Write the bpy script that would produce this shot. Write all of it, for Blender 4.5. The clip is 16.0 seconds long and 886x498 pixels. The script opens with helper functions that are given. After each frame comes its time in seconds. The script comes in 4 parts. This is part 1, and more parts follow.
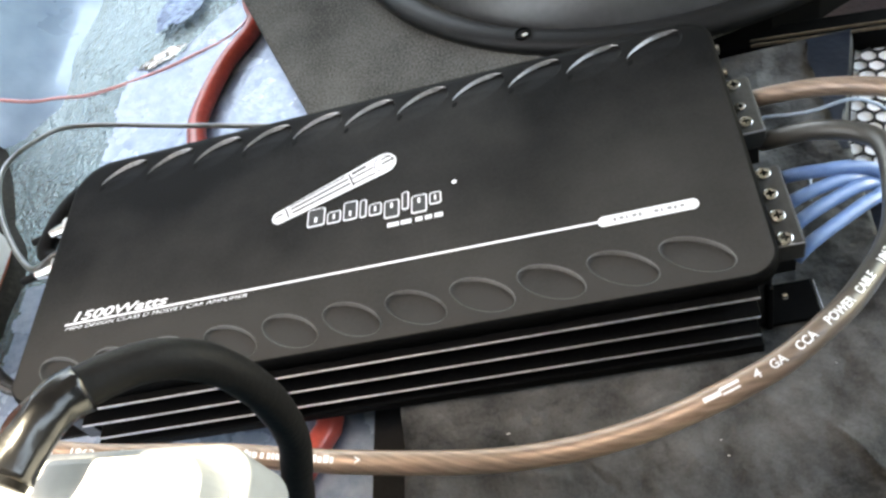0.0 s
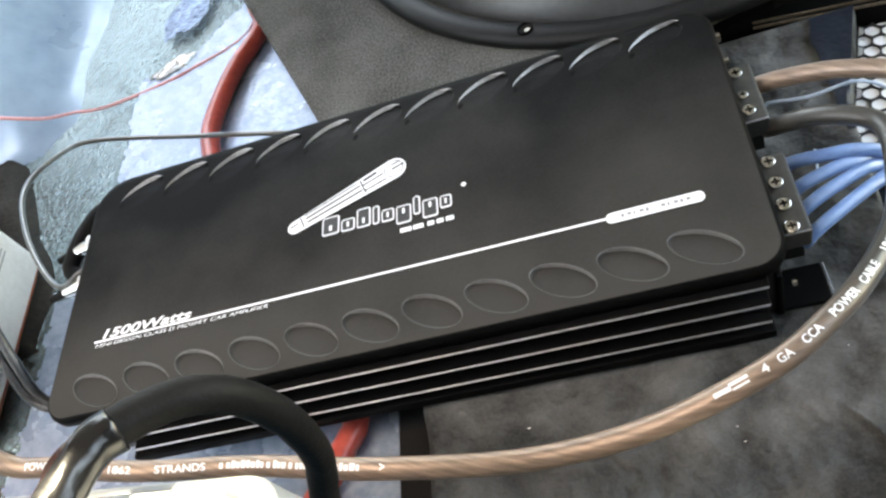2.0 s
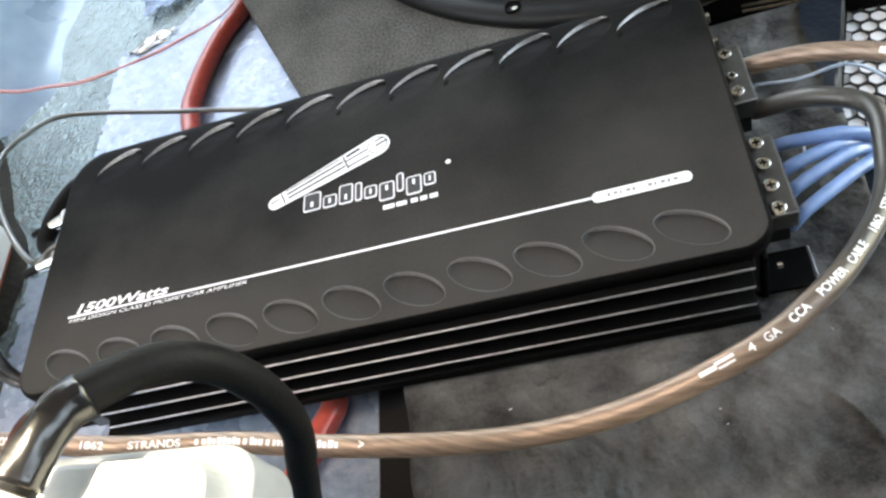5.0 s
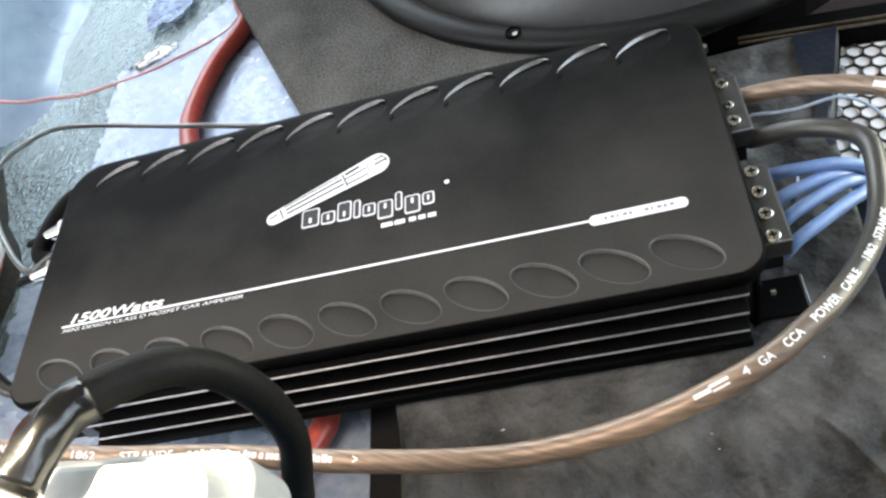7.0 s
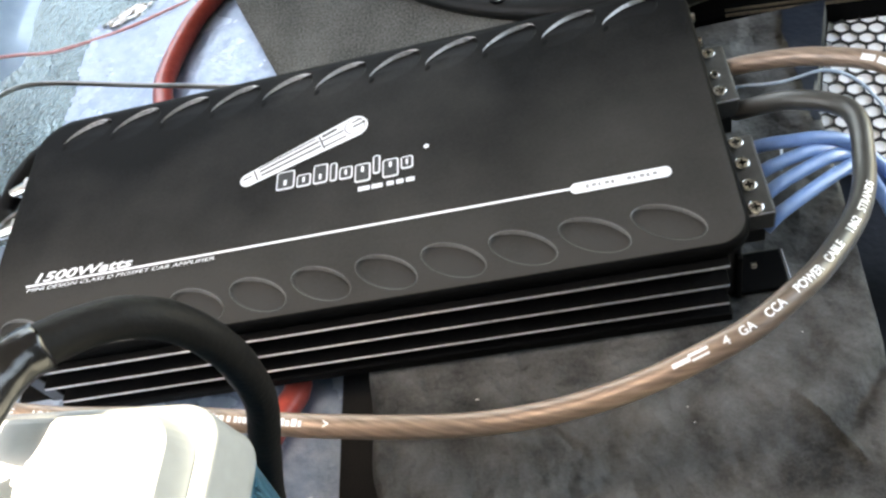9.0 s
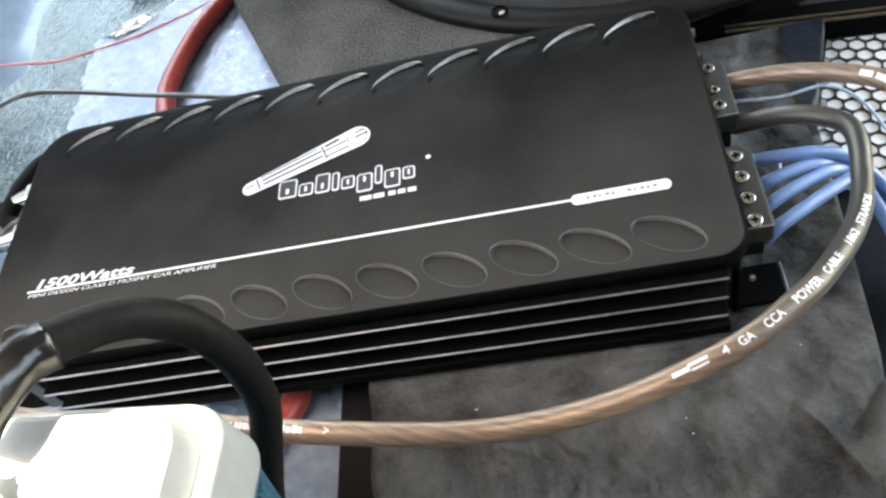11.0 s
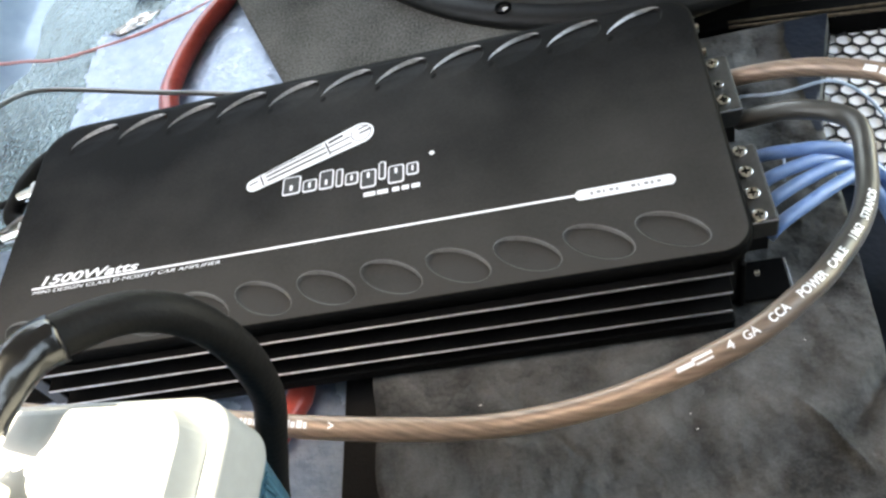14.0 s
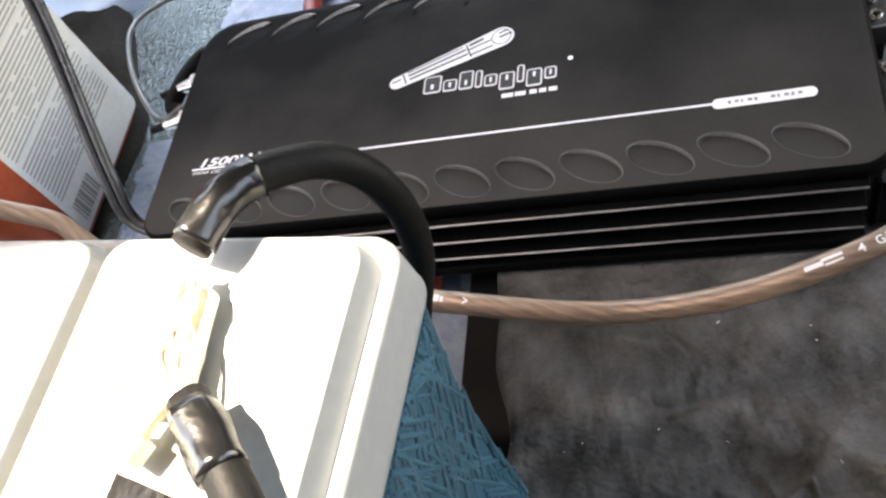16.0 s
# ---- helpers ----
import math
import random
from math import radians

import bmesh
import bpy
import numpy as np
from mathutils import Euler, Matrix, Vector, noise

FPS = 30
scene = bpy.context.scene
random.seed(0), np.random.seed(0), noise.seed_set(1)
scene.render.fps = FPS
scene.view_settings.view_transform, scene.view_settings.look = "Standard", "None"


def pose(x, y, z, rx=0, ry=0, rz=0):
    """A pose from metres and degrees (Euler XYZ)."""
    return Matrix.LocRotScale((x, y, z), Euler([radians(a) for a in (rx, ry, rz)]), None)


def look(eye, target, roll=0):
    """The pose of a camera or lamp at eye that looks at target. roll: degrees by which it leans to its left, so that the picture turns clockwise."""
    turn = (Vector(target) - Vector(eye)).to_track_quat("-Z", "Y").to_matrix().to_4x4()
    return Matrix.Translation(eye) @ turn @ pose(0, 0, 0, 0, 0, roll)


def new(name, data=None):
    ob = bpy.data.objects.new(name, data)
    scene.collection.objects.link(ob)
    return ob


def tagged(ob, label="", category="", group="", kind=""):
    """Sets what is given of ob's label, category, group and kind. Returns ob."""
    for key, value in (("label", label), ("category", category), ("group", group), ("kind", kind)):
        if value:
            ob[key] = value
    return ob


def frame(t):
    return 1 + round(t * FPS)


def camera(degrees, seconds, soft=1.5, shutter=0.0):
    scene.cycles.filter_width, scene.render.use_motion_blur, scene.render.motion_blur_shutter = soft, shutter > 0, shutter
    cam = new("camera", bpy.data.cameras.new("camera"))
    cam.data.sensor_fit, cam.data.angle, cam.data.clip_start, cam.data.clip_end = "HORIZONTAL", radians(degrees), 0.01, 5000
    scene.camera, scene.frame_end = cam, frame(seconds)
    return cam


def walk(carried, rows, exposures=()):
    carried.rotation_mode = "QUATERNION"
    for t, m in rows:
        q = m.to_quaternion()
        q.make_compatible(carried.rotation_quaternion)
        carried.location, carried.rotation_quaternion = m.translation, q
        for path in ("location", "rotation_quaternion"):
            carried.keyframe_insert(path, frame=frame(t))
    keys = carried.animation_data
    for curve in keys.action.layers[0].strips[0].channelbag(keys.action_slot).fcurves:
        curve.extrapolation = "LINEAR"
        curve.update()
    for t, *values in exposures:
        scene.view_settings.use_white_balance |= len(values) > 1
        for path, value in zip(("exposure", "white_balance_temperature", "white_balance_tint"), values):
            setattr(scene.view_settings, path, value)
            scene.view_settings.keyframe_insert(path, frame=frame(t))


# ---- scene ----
CAM_ROWS = [
    (0.0, 0.0987, -0.1935, 0.2997, 20.13, -49.98, -27.30),
    (0.5, 0.1001, -0.1930, 0.3027, 19.51, -49.37, -27.18),
    (1.0, 0.0997, -0.1923, 0.3010, 19.12, -49.68, -27.21),
    (1.5, 0.1025, -0.1908, 0.3064, 20.83, -50.28, -29.76),
    (2.0, 0.1053, -0.1898, 0.3095, 23.16, -50.57, -32.69),
    (2.5, 0.1037, -0.1900, 0.3075, 22.72, -50.95, -31.91),
    (3.0, 0.1039, -0.1896, 0.3080, 23.26, -51.28, -32.53),
    (3.5, 0.1048, -0.1890, 0.3093, 23.11, -51.04, -32.69),
    (4.0, 0.1047, -0.1886, 0.3073, 23.21, -51.44, -32.81),
    (6.5, 0.0981, -0.1939, 0.3019, 19.88, -51.43, -27.44),
    (7.0, 0.0993, -0.1935, 0.3048, 19.70, -50.74, -27.57),
    (7.5, 0.0995, -0.1936, 0.3040, 19.69, -50.75, -27.55),
    (8.0, 0.1009, -0.1921, 0.3043, 19.57, -50.74, -27.59),
    (8.5, 0.0974, -0.1930, 0.2979, 18.21, -52.19, -25.55),
    (9.0, 0.0971, -0.1933, 0.2966, 18.59, -52.72, -25.32),
    (11.5, 0.0956, -0.1962, 0.2974, 17.50, -51.78, -23.85),
    (12.0, 0.0956, -0.1959, 0.2972, 17.51, -51.84, -23.92),
    (12.5, 0.0955, -0.1961, 0.2977, 17.58, -51.74, -23.99),
    (13.0, 0.0959, -0.1960, 0.2986, 17.46, -51.47, -24.02),
    (13.5, 0.0958, -0.1963, 0.2984, 17.63, -51.41, -24.23),
    (14.0, 0.0952, -0.1967, 0.2970, 17.98, -51.91, -24.35),
    (14.2, 0.0935, -0.1985, 0.2978, 18.20, -51.75, -24.40),
    (14.3, 0.0923, -0.1997, 0.2987, 18.67, -51.63, -24.74),
    (14.5, 0.0893, -0.2070, 0.3017, 22.78, -51.53, -26.86),
    (14.6, 0.0887, -0.2107, 0.3011, 25.44, -51.30, -27.93),
    (14.8, 0.0862, -0.2162, 0.3046, 29.40, -52.91, -30.29),
    (15.0, 0.0882, -0.2176, 0.3055, 31.95, -52.79, -31.50),
    (15.5, 0.0878, -0.2177, 0.3050, 32.21, -52.96, -31.79),
    (16.0, 0.0885, -0.2175, 0.3053, 32.04, -52.60, -31.78),
]
cam = camera(55.3, 16.0, soft=2.5, shutter=0.5)
EXPOSURES = [(0.0, 4.58, 11150, 10), (4.2, 4.58, 11150, 10), (11.3, 4.51, 10800, 10), (14.0, 4.5, 10700, 9), (15.0, 4.36, 10700, 16), (15.5, 4.30, 10750, 17), (16.0, 4.15, 10800, 18)]
walk(cam, [(t, pose(x, y, z, 90 + pitch, 0, yaw) @ pose(0, 0, 0, 0, 0, roll)) for t, x, y, z, yaw, pitch, roll in CAM_ROWS], EXPOSURES)

# ---- light: open tailgate behind the camera, sun from the side ----
SUN_ELEV, SUN_AZ = 71.0, -80.0
world = bpy.data.worlds.new("world")
scene.world = world
world.use_nodes = True
wn = world.node_tree
sky = wn.nodes.new("ShaderNodeTexSky")
sky.sky_type, sky.sun_disc = "NISHITA", False
sky.sun_elevation, sky.sun_rotation = radians(SUN_ELEV), radians(SUN_AZ)
wn.links.new(sky.outputs[0], wn.nodes["Background"].inputs[0])
wn.nodes["Background"].inputs[1].default_value = 0.15
sun = new("sun", bpy.data.lights.new("sun", "SUN"))
sun.data.energy, sun.data.angle, sun.data.color = 2.6, radians(0.5), (0.84, 0.93, 1.0)
sdir = Vector((math.sin(radians(SUN_AZ)) * math.cos(radians(SUN_ELEV)), math.cos(radians(SUN_AZ)) * math.cos(radians(SUN_ELEV)), math.sin(radians(SUN_ELEV))))
sun.matrix_world = look(sdir * 20, (0, 0, 0))


# ---- materials ----
def nodes_of(name):
    m = bpy.data.materials.new(name)
    m.use_nodes = True
    return m, m.node_tree.nodes, m.node_tree.links, m.node_tree.nodes["Principled BSDF"]


def mat(name, a, b=None, rough=0.5, metal=0.0, grain=400.0, stain=18.0, bump=0.0, bump_scale=None, coat=0.0, spec=0.5, rough_var=0.1, bump2=0.0, bump2_scale=40.0, fine=1.0, contrast=1.0, ragged=0.5):
    """Colour that varies between a and b at two scales, with varied gloss and fine relief."""
    b = b or tuple(c * 0.7 for c in a)
    m, n, l, p = nodes_of(name)
    tc = n.new("ShaderNodeTexCoord")
    n1, n2 = n.new("ShaderNodeTexNoise"), n.new("ShaderNodeTexNoise")
    n1.inputs["Scale"].default_value, n1.inputs["Detail"].default_value = grain, 3
    n2.inputs["Scale"].default_value, n2.inputs["Detail"].default_value = stain, 5
    n2.inputs["Roughness"].default_value = ragged
    for x in (n1, n2):
        l.new(tc.outputs["Object"], x.inputs["Vector"])
    add = n.new("ShaderNodeMath")
    add.operation = "ADD"
    weight = n.new("ShaderNodeMapRange")
    weight.inputs[3].default_value, weight.inputs[4].default_value = 0.5 - 0.5 * fine, 0.5 + 0.5 * fine
    l.new(n1.outputs["Fac"], weight.inputs[0])
    l.new(weight.outputs[0], add.inputs[0]), l.new(n2.outputs["Fac"], add.inputs[1])
    ramp = n.new("ShaderNodeMapRange")
    ramp.inputs[1].default_value, ramp.inputs[2].default_value = 1 - 0.3 / contrast, 1 + 0.3 / contrast
    l.new(add.outputs[0], ramp.inputs[0])
    mix = n.new("ShaderNodeMix")
    mix.data_type = "RGBA"
    mix.inputs[6].default_value, mix.inputs[7].default_value = (*b, 1), (*a, 1)
    l.new(ramp.outputs[0], mix.inputs[0]), l.new(mix.outputs[2], p.inputs["Base Color"])
    rr = n.new("ShaderNodeMapRange")
    rr.inputs[3].default_value, rr.inputs[4].default_value = max(rough - rough_var, 0.02), min(rough + rough_var, 1)
    l.new(n2.outputs["Fac"], rr.inputs[0]), l.new(rr.outputs[0], p.inputs["Roughness"])
    p.inputs["Metallic"].default_value = metal
    p.inputs["Specular IOR Level"].default_value = spec
    p.inputs["Coat Weight"].default_value = coat
    if bump or bump2:
        n3 = n.new("ShaderNodeTexNoise")
        n3.inputs["Scale"].default_value, n3.inputs["Detail"].default_value = bump_scale or grain, 2
        l.new(tc.outputs["Object"], n3.inputs["Vector"])
        bn = n.new("ShaderNodeBump")
        bn.inputs["Strength"].default_value, bn.inputs["Distance"].default_value = min(bump, 1.0), 0.002
        l.new(n3.outputs["Fac"], bn.inputs["Height"])
        last = bn
        if bump2:
            n4 = n.new("ShaderNodeTexNoise")
            n4.inputs["Scale"].default_value, n4.inputs["Detail"].default_value = bump2_scale, 3
            l.new(tc.outputs["Object"], n4.inputs["Vector"])
            b2 = n.new("ShaderNodeBump")
            b2.inputs["Strength"].default_value, b2.inputs["Distance"].default_value = min(bump2, 1.0), 0.01
            l.new(n4.outputs["Fac"], b2.inputs["Height"]), l.new(bn.outputs[0], b2.inputs["Normal"])
            last = b2
        l.new(last.outputs[0], p.inputs["Normal"])
    return m


def strand_mat(name, bright, dark, rough, smoky):
    """Copper strands laid in a twist under a clear smoky jacket."""
    m, n, l, p = nodes_of(name)
    uv, sep, comb = n.new("ShaderNodeUVMap"), n.new("ShaderNodeSeparateXYZ"), n.new("ShaderNodeCombineXYZ")
    l.new(uv.outputs[0], sep.inputs[0])
    turn = n.new("ShaderNodeMath")
    turn.operation, turn.inputs[1].default_value = "MULTIPLY_ADD", 0.30
    l.new(sep.outputs[0], turn.inputs[0]), l.new(sep.outputs[1], turn.inputs[2])
    far = n.new("ShaderNodeMath")
    far.operation, far.inputs[1].default_value = "MULTIPLY", 0.12
    l.new(sep.outputs[0], far.inputs[0])
    l.new(turn.outputs[0], comb.inputs[0]), l.new(far.outputs[0], comb.inputs[1])
    wave, noise_n = n.new("ShaderNodeTexWave"), n.new("ShaderNodeTexNoise")
    wave.bands_direction = "X"
    wave.inputs["Scale"].default_value, wave.inputs["Distortion"].default_value, wave.inputs["Detail"].default_value = 2.2, 1.5, 2
    noise_n.inputs["Scale"].default_value, noise_n.inputs["Detail"].default_value = 24.0, 3
    l.new(comb.outputs[0], wave.inputs["Vector"]), l.new(comb.outputs[0], noise_n.inputs["Vector"])
    half = n.new("ShaderNodeMath")
    half.operation, half.inputs[1].default_value = "MULTIPLY_ADD", 0.22
    l.new(wave.outputs["Fac"], half.inputs[0]), l.new(noise_n.outputs["Fac"], half.inputs[2])
    rng = n.new("ShaderNodeMapRange")
    rng.inputs[1].default_value, rng.inputs[2].default_value = 0.35, 0.95
    l.new(half.outputs[0], rng.inputs[0])
    mix = n.new("ShaderNodeMix")
    mix.data_type = "RGBA"
    mix.inputs[6].default_value, mix.inputs[7].default_value = (*dark, 1), (*bright, 1)
    l.new(rng.outputs[0], mix.inputs[0])
    reach, grime = n.new("ShaderNodeMapRange"), n.new("ShaderNodeMix")
    reach.inputs[1].default_value, reach.inputs[2].default_value = smoky
    l.new(sep.outputs[0], reach.inputs[0]), l.new(reach.outputs[0], grime.inputs[0])
    grime.data_type = "RGBA"
    grime.inputs[7].default_value = (0.050, 0.047, 0.042, 1)
    l.new(mix.outputs[2], grime.inputs[6]), l.new(grime.outputs[2], p.inputs["Base Color"])
    p.inputs["Roughness"].default_value, p.inputs["Metallic"].default_value = rough, 0.3
    p.inputs["Coat Weight"].default_value, p.inputs["Coat Roughness"].default_value = 0.35, 0.36
    p.inputs["Specular IOR Level"].default_value = 0.3
    return m


def dusty_coating():
    """Black powder coat with a brown dusty film, paler towards the hatch and darker at the far left corner."""
    m, n, l, p = nodes_of("amp_coating")
    tc, sep = n.new("ShaderNodeTexCoord"), n.new("ShaderNodeSeparateXYZ")
    l.new(tc.outputs["Object"], sep.inputs[0])

    def noise_at(scale, detail):
        t = n.new("ShaderNodeTexNoise")
        t.inputs["Scale"].default_value, t.inputs["Detail"].default_value = scale, detail
        l.new(tc.outputs["Object"], t.inputs["Vector"])
        return t.outputs["Fac"]

    def maths(op, x, y, z=None):
        t = n.new("ShaderNodeMath")
        t.operation = op
        for k, v in enumerate((x, y, z)):
            if v is None:
                continue
            if isinstance(v, (int, float)):
                t.inputs[k].default_value = v
            else:
                l.new(v, t.inputs[k])
        return t.outputs[0]

    # Mix grows paler towards low y and near left, darker at far left.
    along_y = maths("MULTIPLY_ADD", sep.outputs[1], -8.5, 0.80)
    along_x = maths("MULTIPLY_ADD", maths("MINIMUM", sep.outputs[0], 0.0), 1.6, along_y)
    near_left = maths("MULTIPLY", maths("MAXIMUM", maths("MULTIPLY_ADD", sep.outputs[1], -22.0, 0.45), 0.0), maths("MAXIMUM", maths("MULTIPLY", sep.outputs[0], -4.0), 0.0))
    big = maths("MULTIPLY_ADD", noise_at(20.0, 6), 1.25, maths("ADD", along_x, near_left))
    pale_mix = maths("MULTIPLY_ADD", noise_at(700.0, 3), 0.30, maths("ADD", big, -0.77))
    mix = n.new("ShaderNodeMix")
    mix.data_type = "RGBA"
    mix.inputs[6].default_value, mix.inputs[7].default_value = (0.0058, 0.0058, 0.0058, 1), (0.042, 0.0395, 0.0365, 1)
    l.new(pale_mix, mix.inputs[0]), l.new(mix.outputs[2], p.inputs["Base Color"])
    p.inputs["Specular IOR Level"].default_value = 0.035
    p.inputs["Roughness"].default_value = 0.5
    bump = n.new("ShaderNodeBump")
    bump.inputs["Strength"].default_value, bump.inputs["Distance"].default_value = 0.06, 0.002
    l.new(noise_at(1800.0, 2), bump.inputs["Height"]), l.new(bump.outputs[0], p.inputs["Normal"])
    return m


# Pale edge metal; on the fin tips it paints the light they catch.
M_EDGE = mat("bright_edge", (0.42, 0.43, 0.45), (0.24, 0.25, 0.26), 0.38, metal=0.8, grain=500)
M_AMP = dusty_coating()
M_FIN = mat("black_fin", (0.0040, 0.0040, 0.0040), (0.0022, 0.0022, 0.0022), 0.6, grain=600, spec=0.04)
# Paler than the lid: highlights on the dimple rims, put into the colour.
M_RIM = mat("highlight_rim", (0.37, 0.365, 0.36), (0.15, 0.15, 0.15), 0.34, metal=0.6, grain=700)
M_RIMNEAR = mat("near_highlight_rim", (0.15, 0.146, 0.142), (0.085, 0.083, 0.081), 0.46, metal=0.3, grain=900)
M_WHITE = mat("white_print", (0.85, 0.85, 0.85), (0.7, 0.7, 0.7), 0.6, grain=1500)
M_INK = mat("dark_print", (0.03, 0.03, 0.03), (0.02, 0.02, 0.02), 0.6)
M_BLACKPL = mat("black_plastic", (0.010, 0.010, 0.0105), (0.005, 0.005, 0.005), 0.4, grain=500, bump=0.05, spec=0.3)
M_GREYPL = mat("grey_plastic", (0.052, 0.052, 0.048), (0.030, 0.030, 0.028), 0.42, grain=500, bump=0.05, spec=0.4)
M_STEEL = mat("screw_steel", (0.85, 0.85, 0.83), (0.6, 0.6, 0.58), 0.2, metal=1.0, grain=800)
M_RUBBER = mat("black_rubber", (0.0062, 0.0062, 0.0065), (0.0038, 0.0038, 0.0038), 0.6, grain=700, bump=0.1, spec=0.15)
M_NAVY = mat("navy_sheet", (0.006, 0.011, 0.020), (0.003, 0.006, 0.012), 0.5, grain=300, bump=0.2, spec=0.3)
M_TAPE = mat("black_tape", (0.0060, 0.0060, 0.0066), (0.0036, 0.0036, 0.0040), 0.24, grain=300, bump=0.05, bump_scale=300, spec=0.6, bump2=0.075, bump2_scale=110)
M_RED = mat("red_insulation", (0.58, 0.095, 0.07), (0.44, 0.06, 0.045), 0.35, grain=250, bump=0.06, coat=0.3)
M_REDTHIN = mat("thin_red_wire", (0.78, 0.36, 0.35), (0.66, 0.26, 0.25), 0.35)
M_BLUE = mat("blue_insulation", (0.13, 0.245, 0.46), (0.08, 0.17, 0.36), 0.33, grain=250, coat=0.3)
M_PALEWIRE = mat("pale_wire", (0.4, 0.5, 0.6), (0.25, 0.32, 0.4), 0.3)
M_GREYWIRE = mat("grey_wire", (0.070, 0.068, 0.060), (0.035, 0.034, 0.030), 0.3, coat=0.8)
M_PILLINK = mat("faint_print", (0.26, 0.26, 0.26), (0.20, 0.20, 0.20), 0.6)
M_STRAND = strand_mat("copper_cable", (0.36, 0.25, 0.185), (0.17, 0.115, 0.085), 0.42, (26.85, 29.2))
M_STRANDB = strand_mat("copper_cable_clear", (0.36, 0.25, 0.185), (0.17, 0.115, 0.085), 0.42, (90.0, 91.0))
M_CARPET = mat("black_felt", (0.122, 0.123, 0.120), (0.026, 0.0265, 0.0265), 0.95, grain=900, stain=27, bump=0.25, bump_scale=1200, spec=0.06, bump2=0.9, bump2_scale=55, fine=0.15, contrast=1.9, ragged=0.58)
M_CARPET2 = mat("grey_carpet", (0.148, 0.143, 0.131), (0.044, 0.043, 0.039), 0.95, grain=850, stain=22, bump=0.9, bump_scale=700, spec=0.06, fine=1.5, contrast=1.0)
M_METAL = mat("textured_floor_paint", (0.30, 0.39, 0.40), (0.17, 0.245, 0.255), 0.13, metal=0.75, grain=450, stain=9, bump=1.0, bump_scale=420, bump2=0.42, bump2_scale=300, spec=0.8, fine=0.8)
M_FILM = mat("smooth_blue_paint", (0.34, 0.41, 0.50), (0.22, 0.29, 0.385), 0.27, metal=0.35, grain=160, stain=20, bump=0.25, bump_scale=300, bump2=0.09, bump2_scale=80, contrast=1.3)
# Silvery and dark blue, for glare and reflection added onto the floor.
M_GLARE = mat("floor_glare", (0.85, 0.86, 0.87), (0.70, 0.71, 0.72), 0.16, metal=0.8, grain=200, bump=0.3, bump_scale=300)
M_DARKREFLECT = mat("dark_reflection", (0.17, 0.24, 0.34), (0.07, 0.11, 0.18), 0.16, metal=0.6, grain=200, stain=70, bump=0.8, bump_scale=330, bump2=0.35, bump2_scale=120, contrast=1.6)
M_SHADESHEET = mat("dark_brown_shade", (0.035, 0.032, 0.024), (0.012, 0.011, 0.009), 0.9, grain=300, stain=30, bump=0.4)
M_GREYCORD = mat("grey_cord", (0.042, 0.042, 0.042), (0.02, 0.02, 0.02), 0.3, grain=500, bump=0.3, bump_scale=600)
M_ARCH = mat("blue_wheel_arch", (0.32, 0.44, 0.54), (0.20, 0.30, 0.40), 0.3, metal=0.2, grain=50, stain=6, coat=0.4)
M_TEAL = mat("teal_battery_case", (0.014, 0.082, 0.125), (0.008, 0.052, 0.083), 0.42, grain=300, stain=40, bump=0.15)
# Case teal made lighter, so that the ribs look lit against the grooves.
M_TEALRIB = mat("lit_teal_rib", (0.030, 0.120, 0.170), (0.014, 0.075, 0.115), 0.38, grain=300, stain=60, bump=0.1)
M_LID = mat("pale_battery_lid", (0.28, 0.29, 0.287), (0.235, 0.245, 0.242), 0.45, grain=300, stain=20, bump=0.05)
M_BRASS = mat("brass", (0.92, 0.86, 0.72), (0.72, 0.63, 0.45), 0.5, metal=0.4)
M_COPPER = mat("bare_copper", (0.9, 0.78, 0.66), (0.68, 0.5, 0.38), 0.5, metal=0.4)
M_LEAD = mat("lead", (0.75, 0.75, 0.74), (0.5, 0.5, 0.5), 0.5, metal=0.5)
M_ORANGE = mat("orange_plastic", (0.55, 0.09, 0.03), (0.42, 0.06, 0.02), 0.35, grain=200)
M_LABEL = mat("grey_label", (0.76, 0.745, 0.705), (0.64, 0.625, 0.59), 0.4, grain=300)
M_LABELINK = mat("label_ink", (0.31, 0.30, 0.285), (0.24, 0.235, 0.225), 0.6)
M_LABELPALE = mat("label_pale", (0.68, 0.67, 0.64), (0.60, 0.595, 0.57), 0.6)
M_CONE = mat("rubber_surround", (0.060, 0.060, 0.060), (0.042, 0.042, 0.042), 0.38, grain=300, spec=0.5)
M_BASKET = mat("satin_black_basket", (0.0095, 0.0096, 0.0097), (0.006, 0.006, 0.006), 0.5, grain=400, spec=0.2)
M_MAROON = mat("maroon_cloth", (0.022, 0.006, 0.006), (0.008, 0.003, 0.003), 0.9, grain=300, bump=0.3)
M_TAN = mat("worn_rail_edge", (0.22, 0.17, 0.12), (0.08, 0.06, 0.045), 0.4, metal=0.6, grain=300)
M_SHELL = mat("interior_trim", (0.08, 0.08, 0.08), (0.05, 0.05, 0.05), 0.8, grain=120)
M_DARKTRIM = mat("plain_dark_trim", (0.018, 0.018, 0.018), (0.010, 0.010, 0.010), 0.8, grain=120, spec=0.2)
M_ROOF = mat("roof_blocker_grey", (0.16, 0.155, 0.15), (0.12, 0.115, 0.11), 0.9, grain=150)
M_GRILLE = mat("black_grille", (0.02, 0.02, 0.02), (0.01, 0.01, 0.01), 0.4)
M_HOLELIGHT = mat("white_backing", (0.95, 0.95, 0.95), (0.92, 0.92, 0.92), 0.35, grain=100)
M_ASPHALT = mat("pale_concrete", (0.42, 0.40, 0.37), (0.33, 0.31, 0.28), 0.9, grain=60, stain=2, bump=0.5, bump_scale=80)


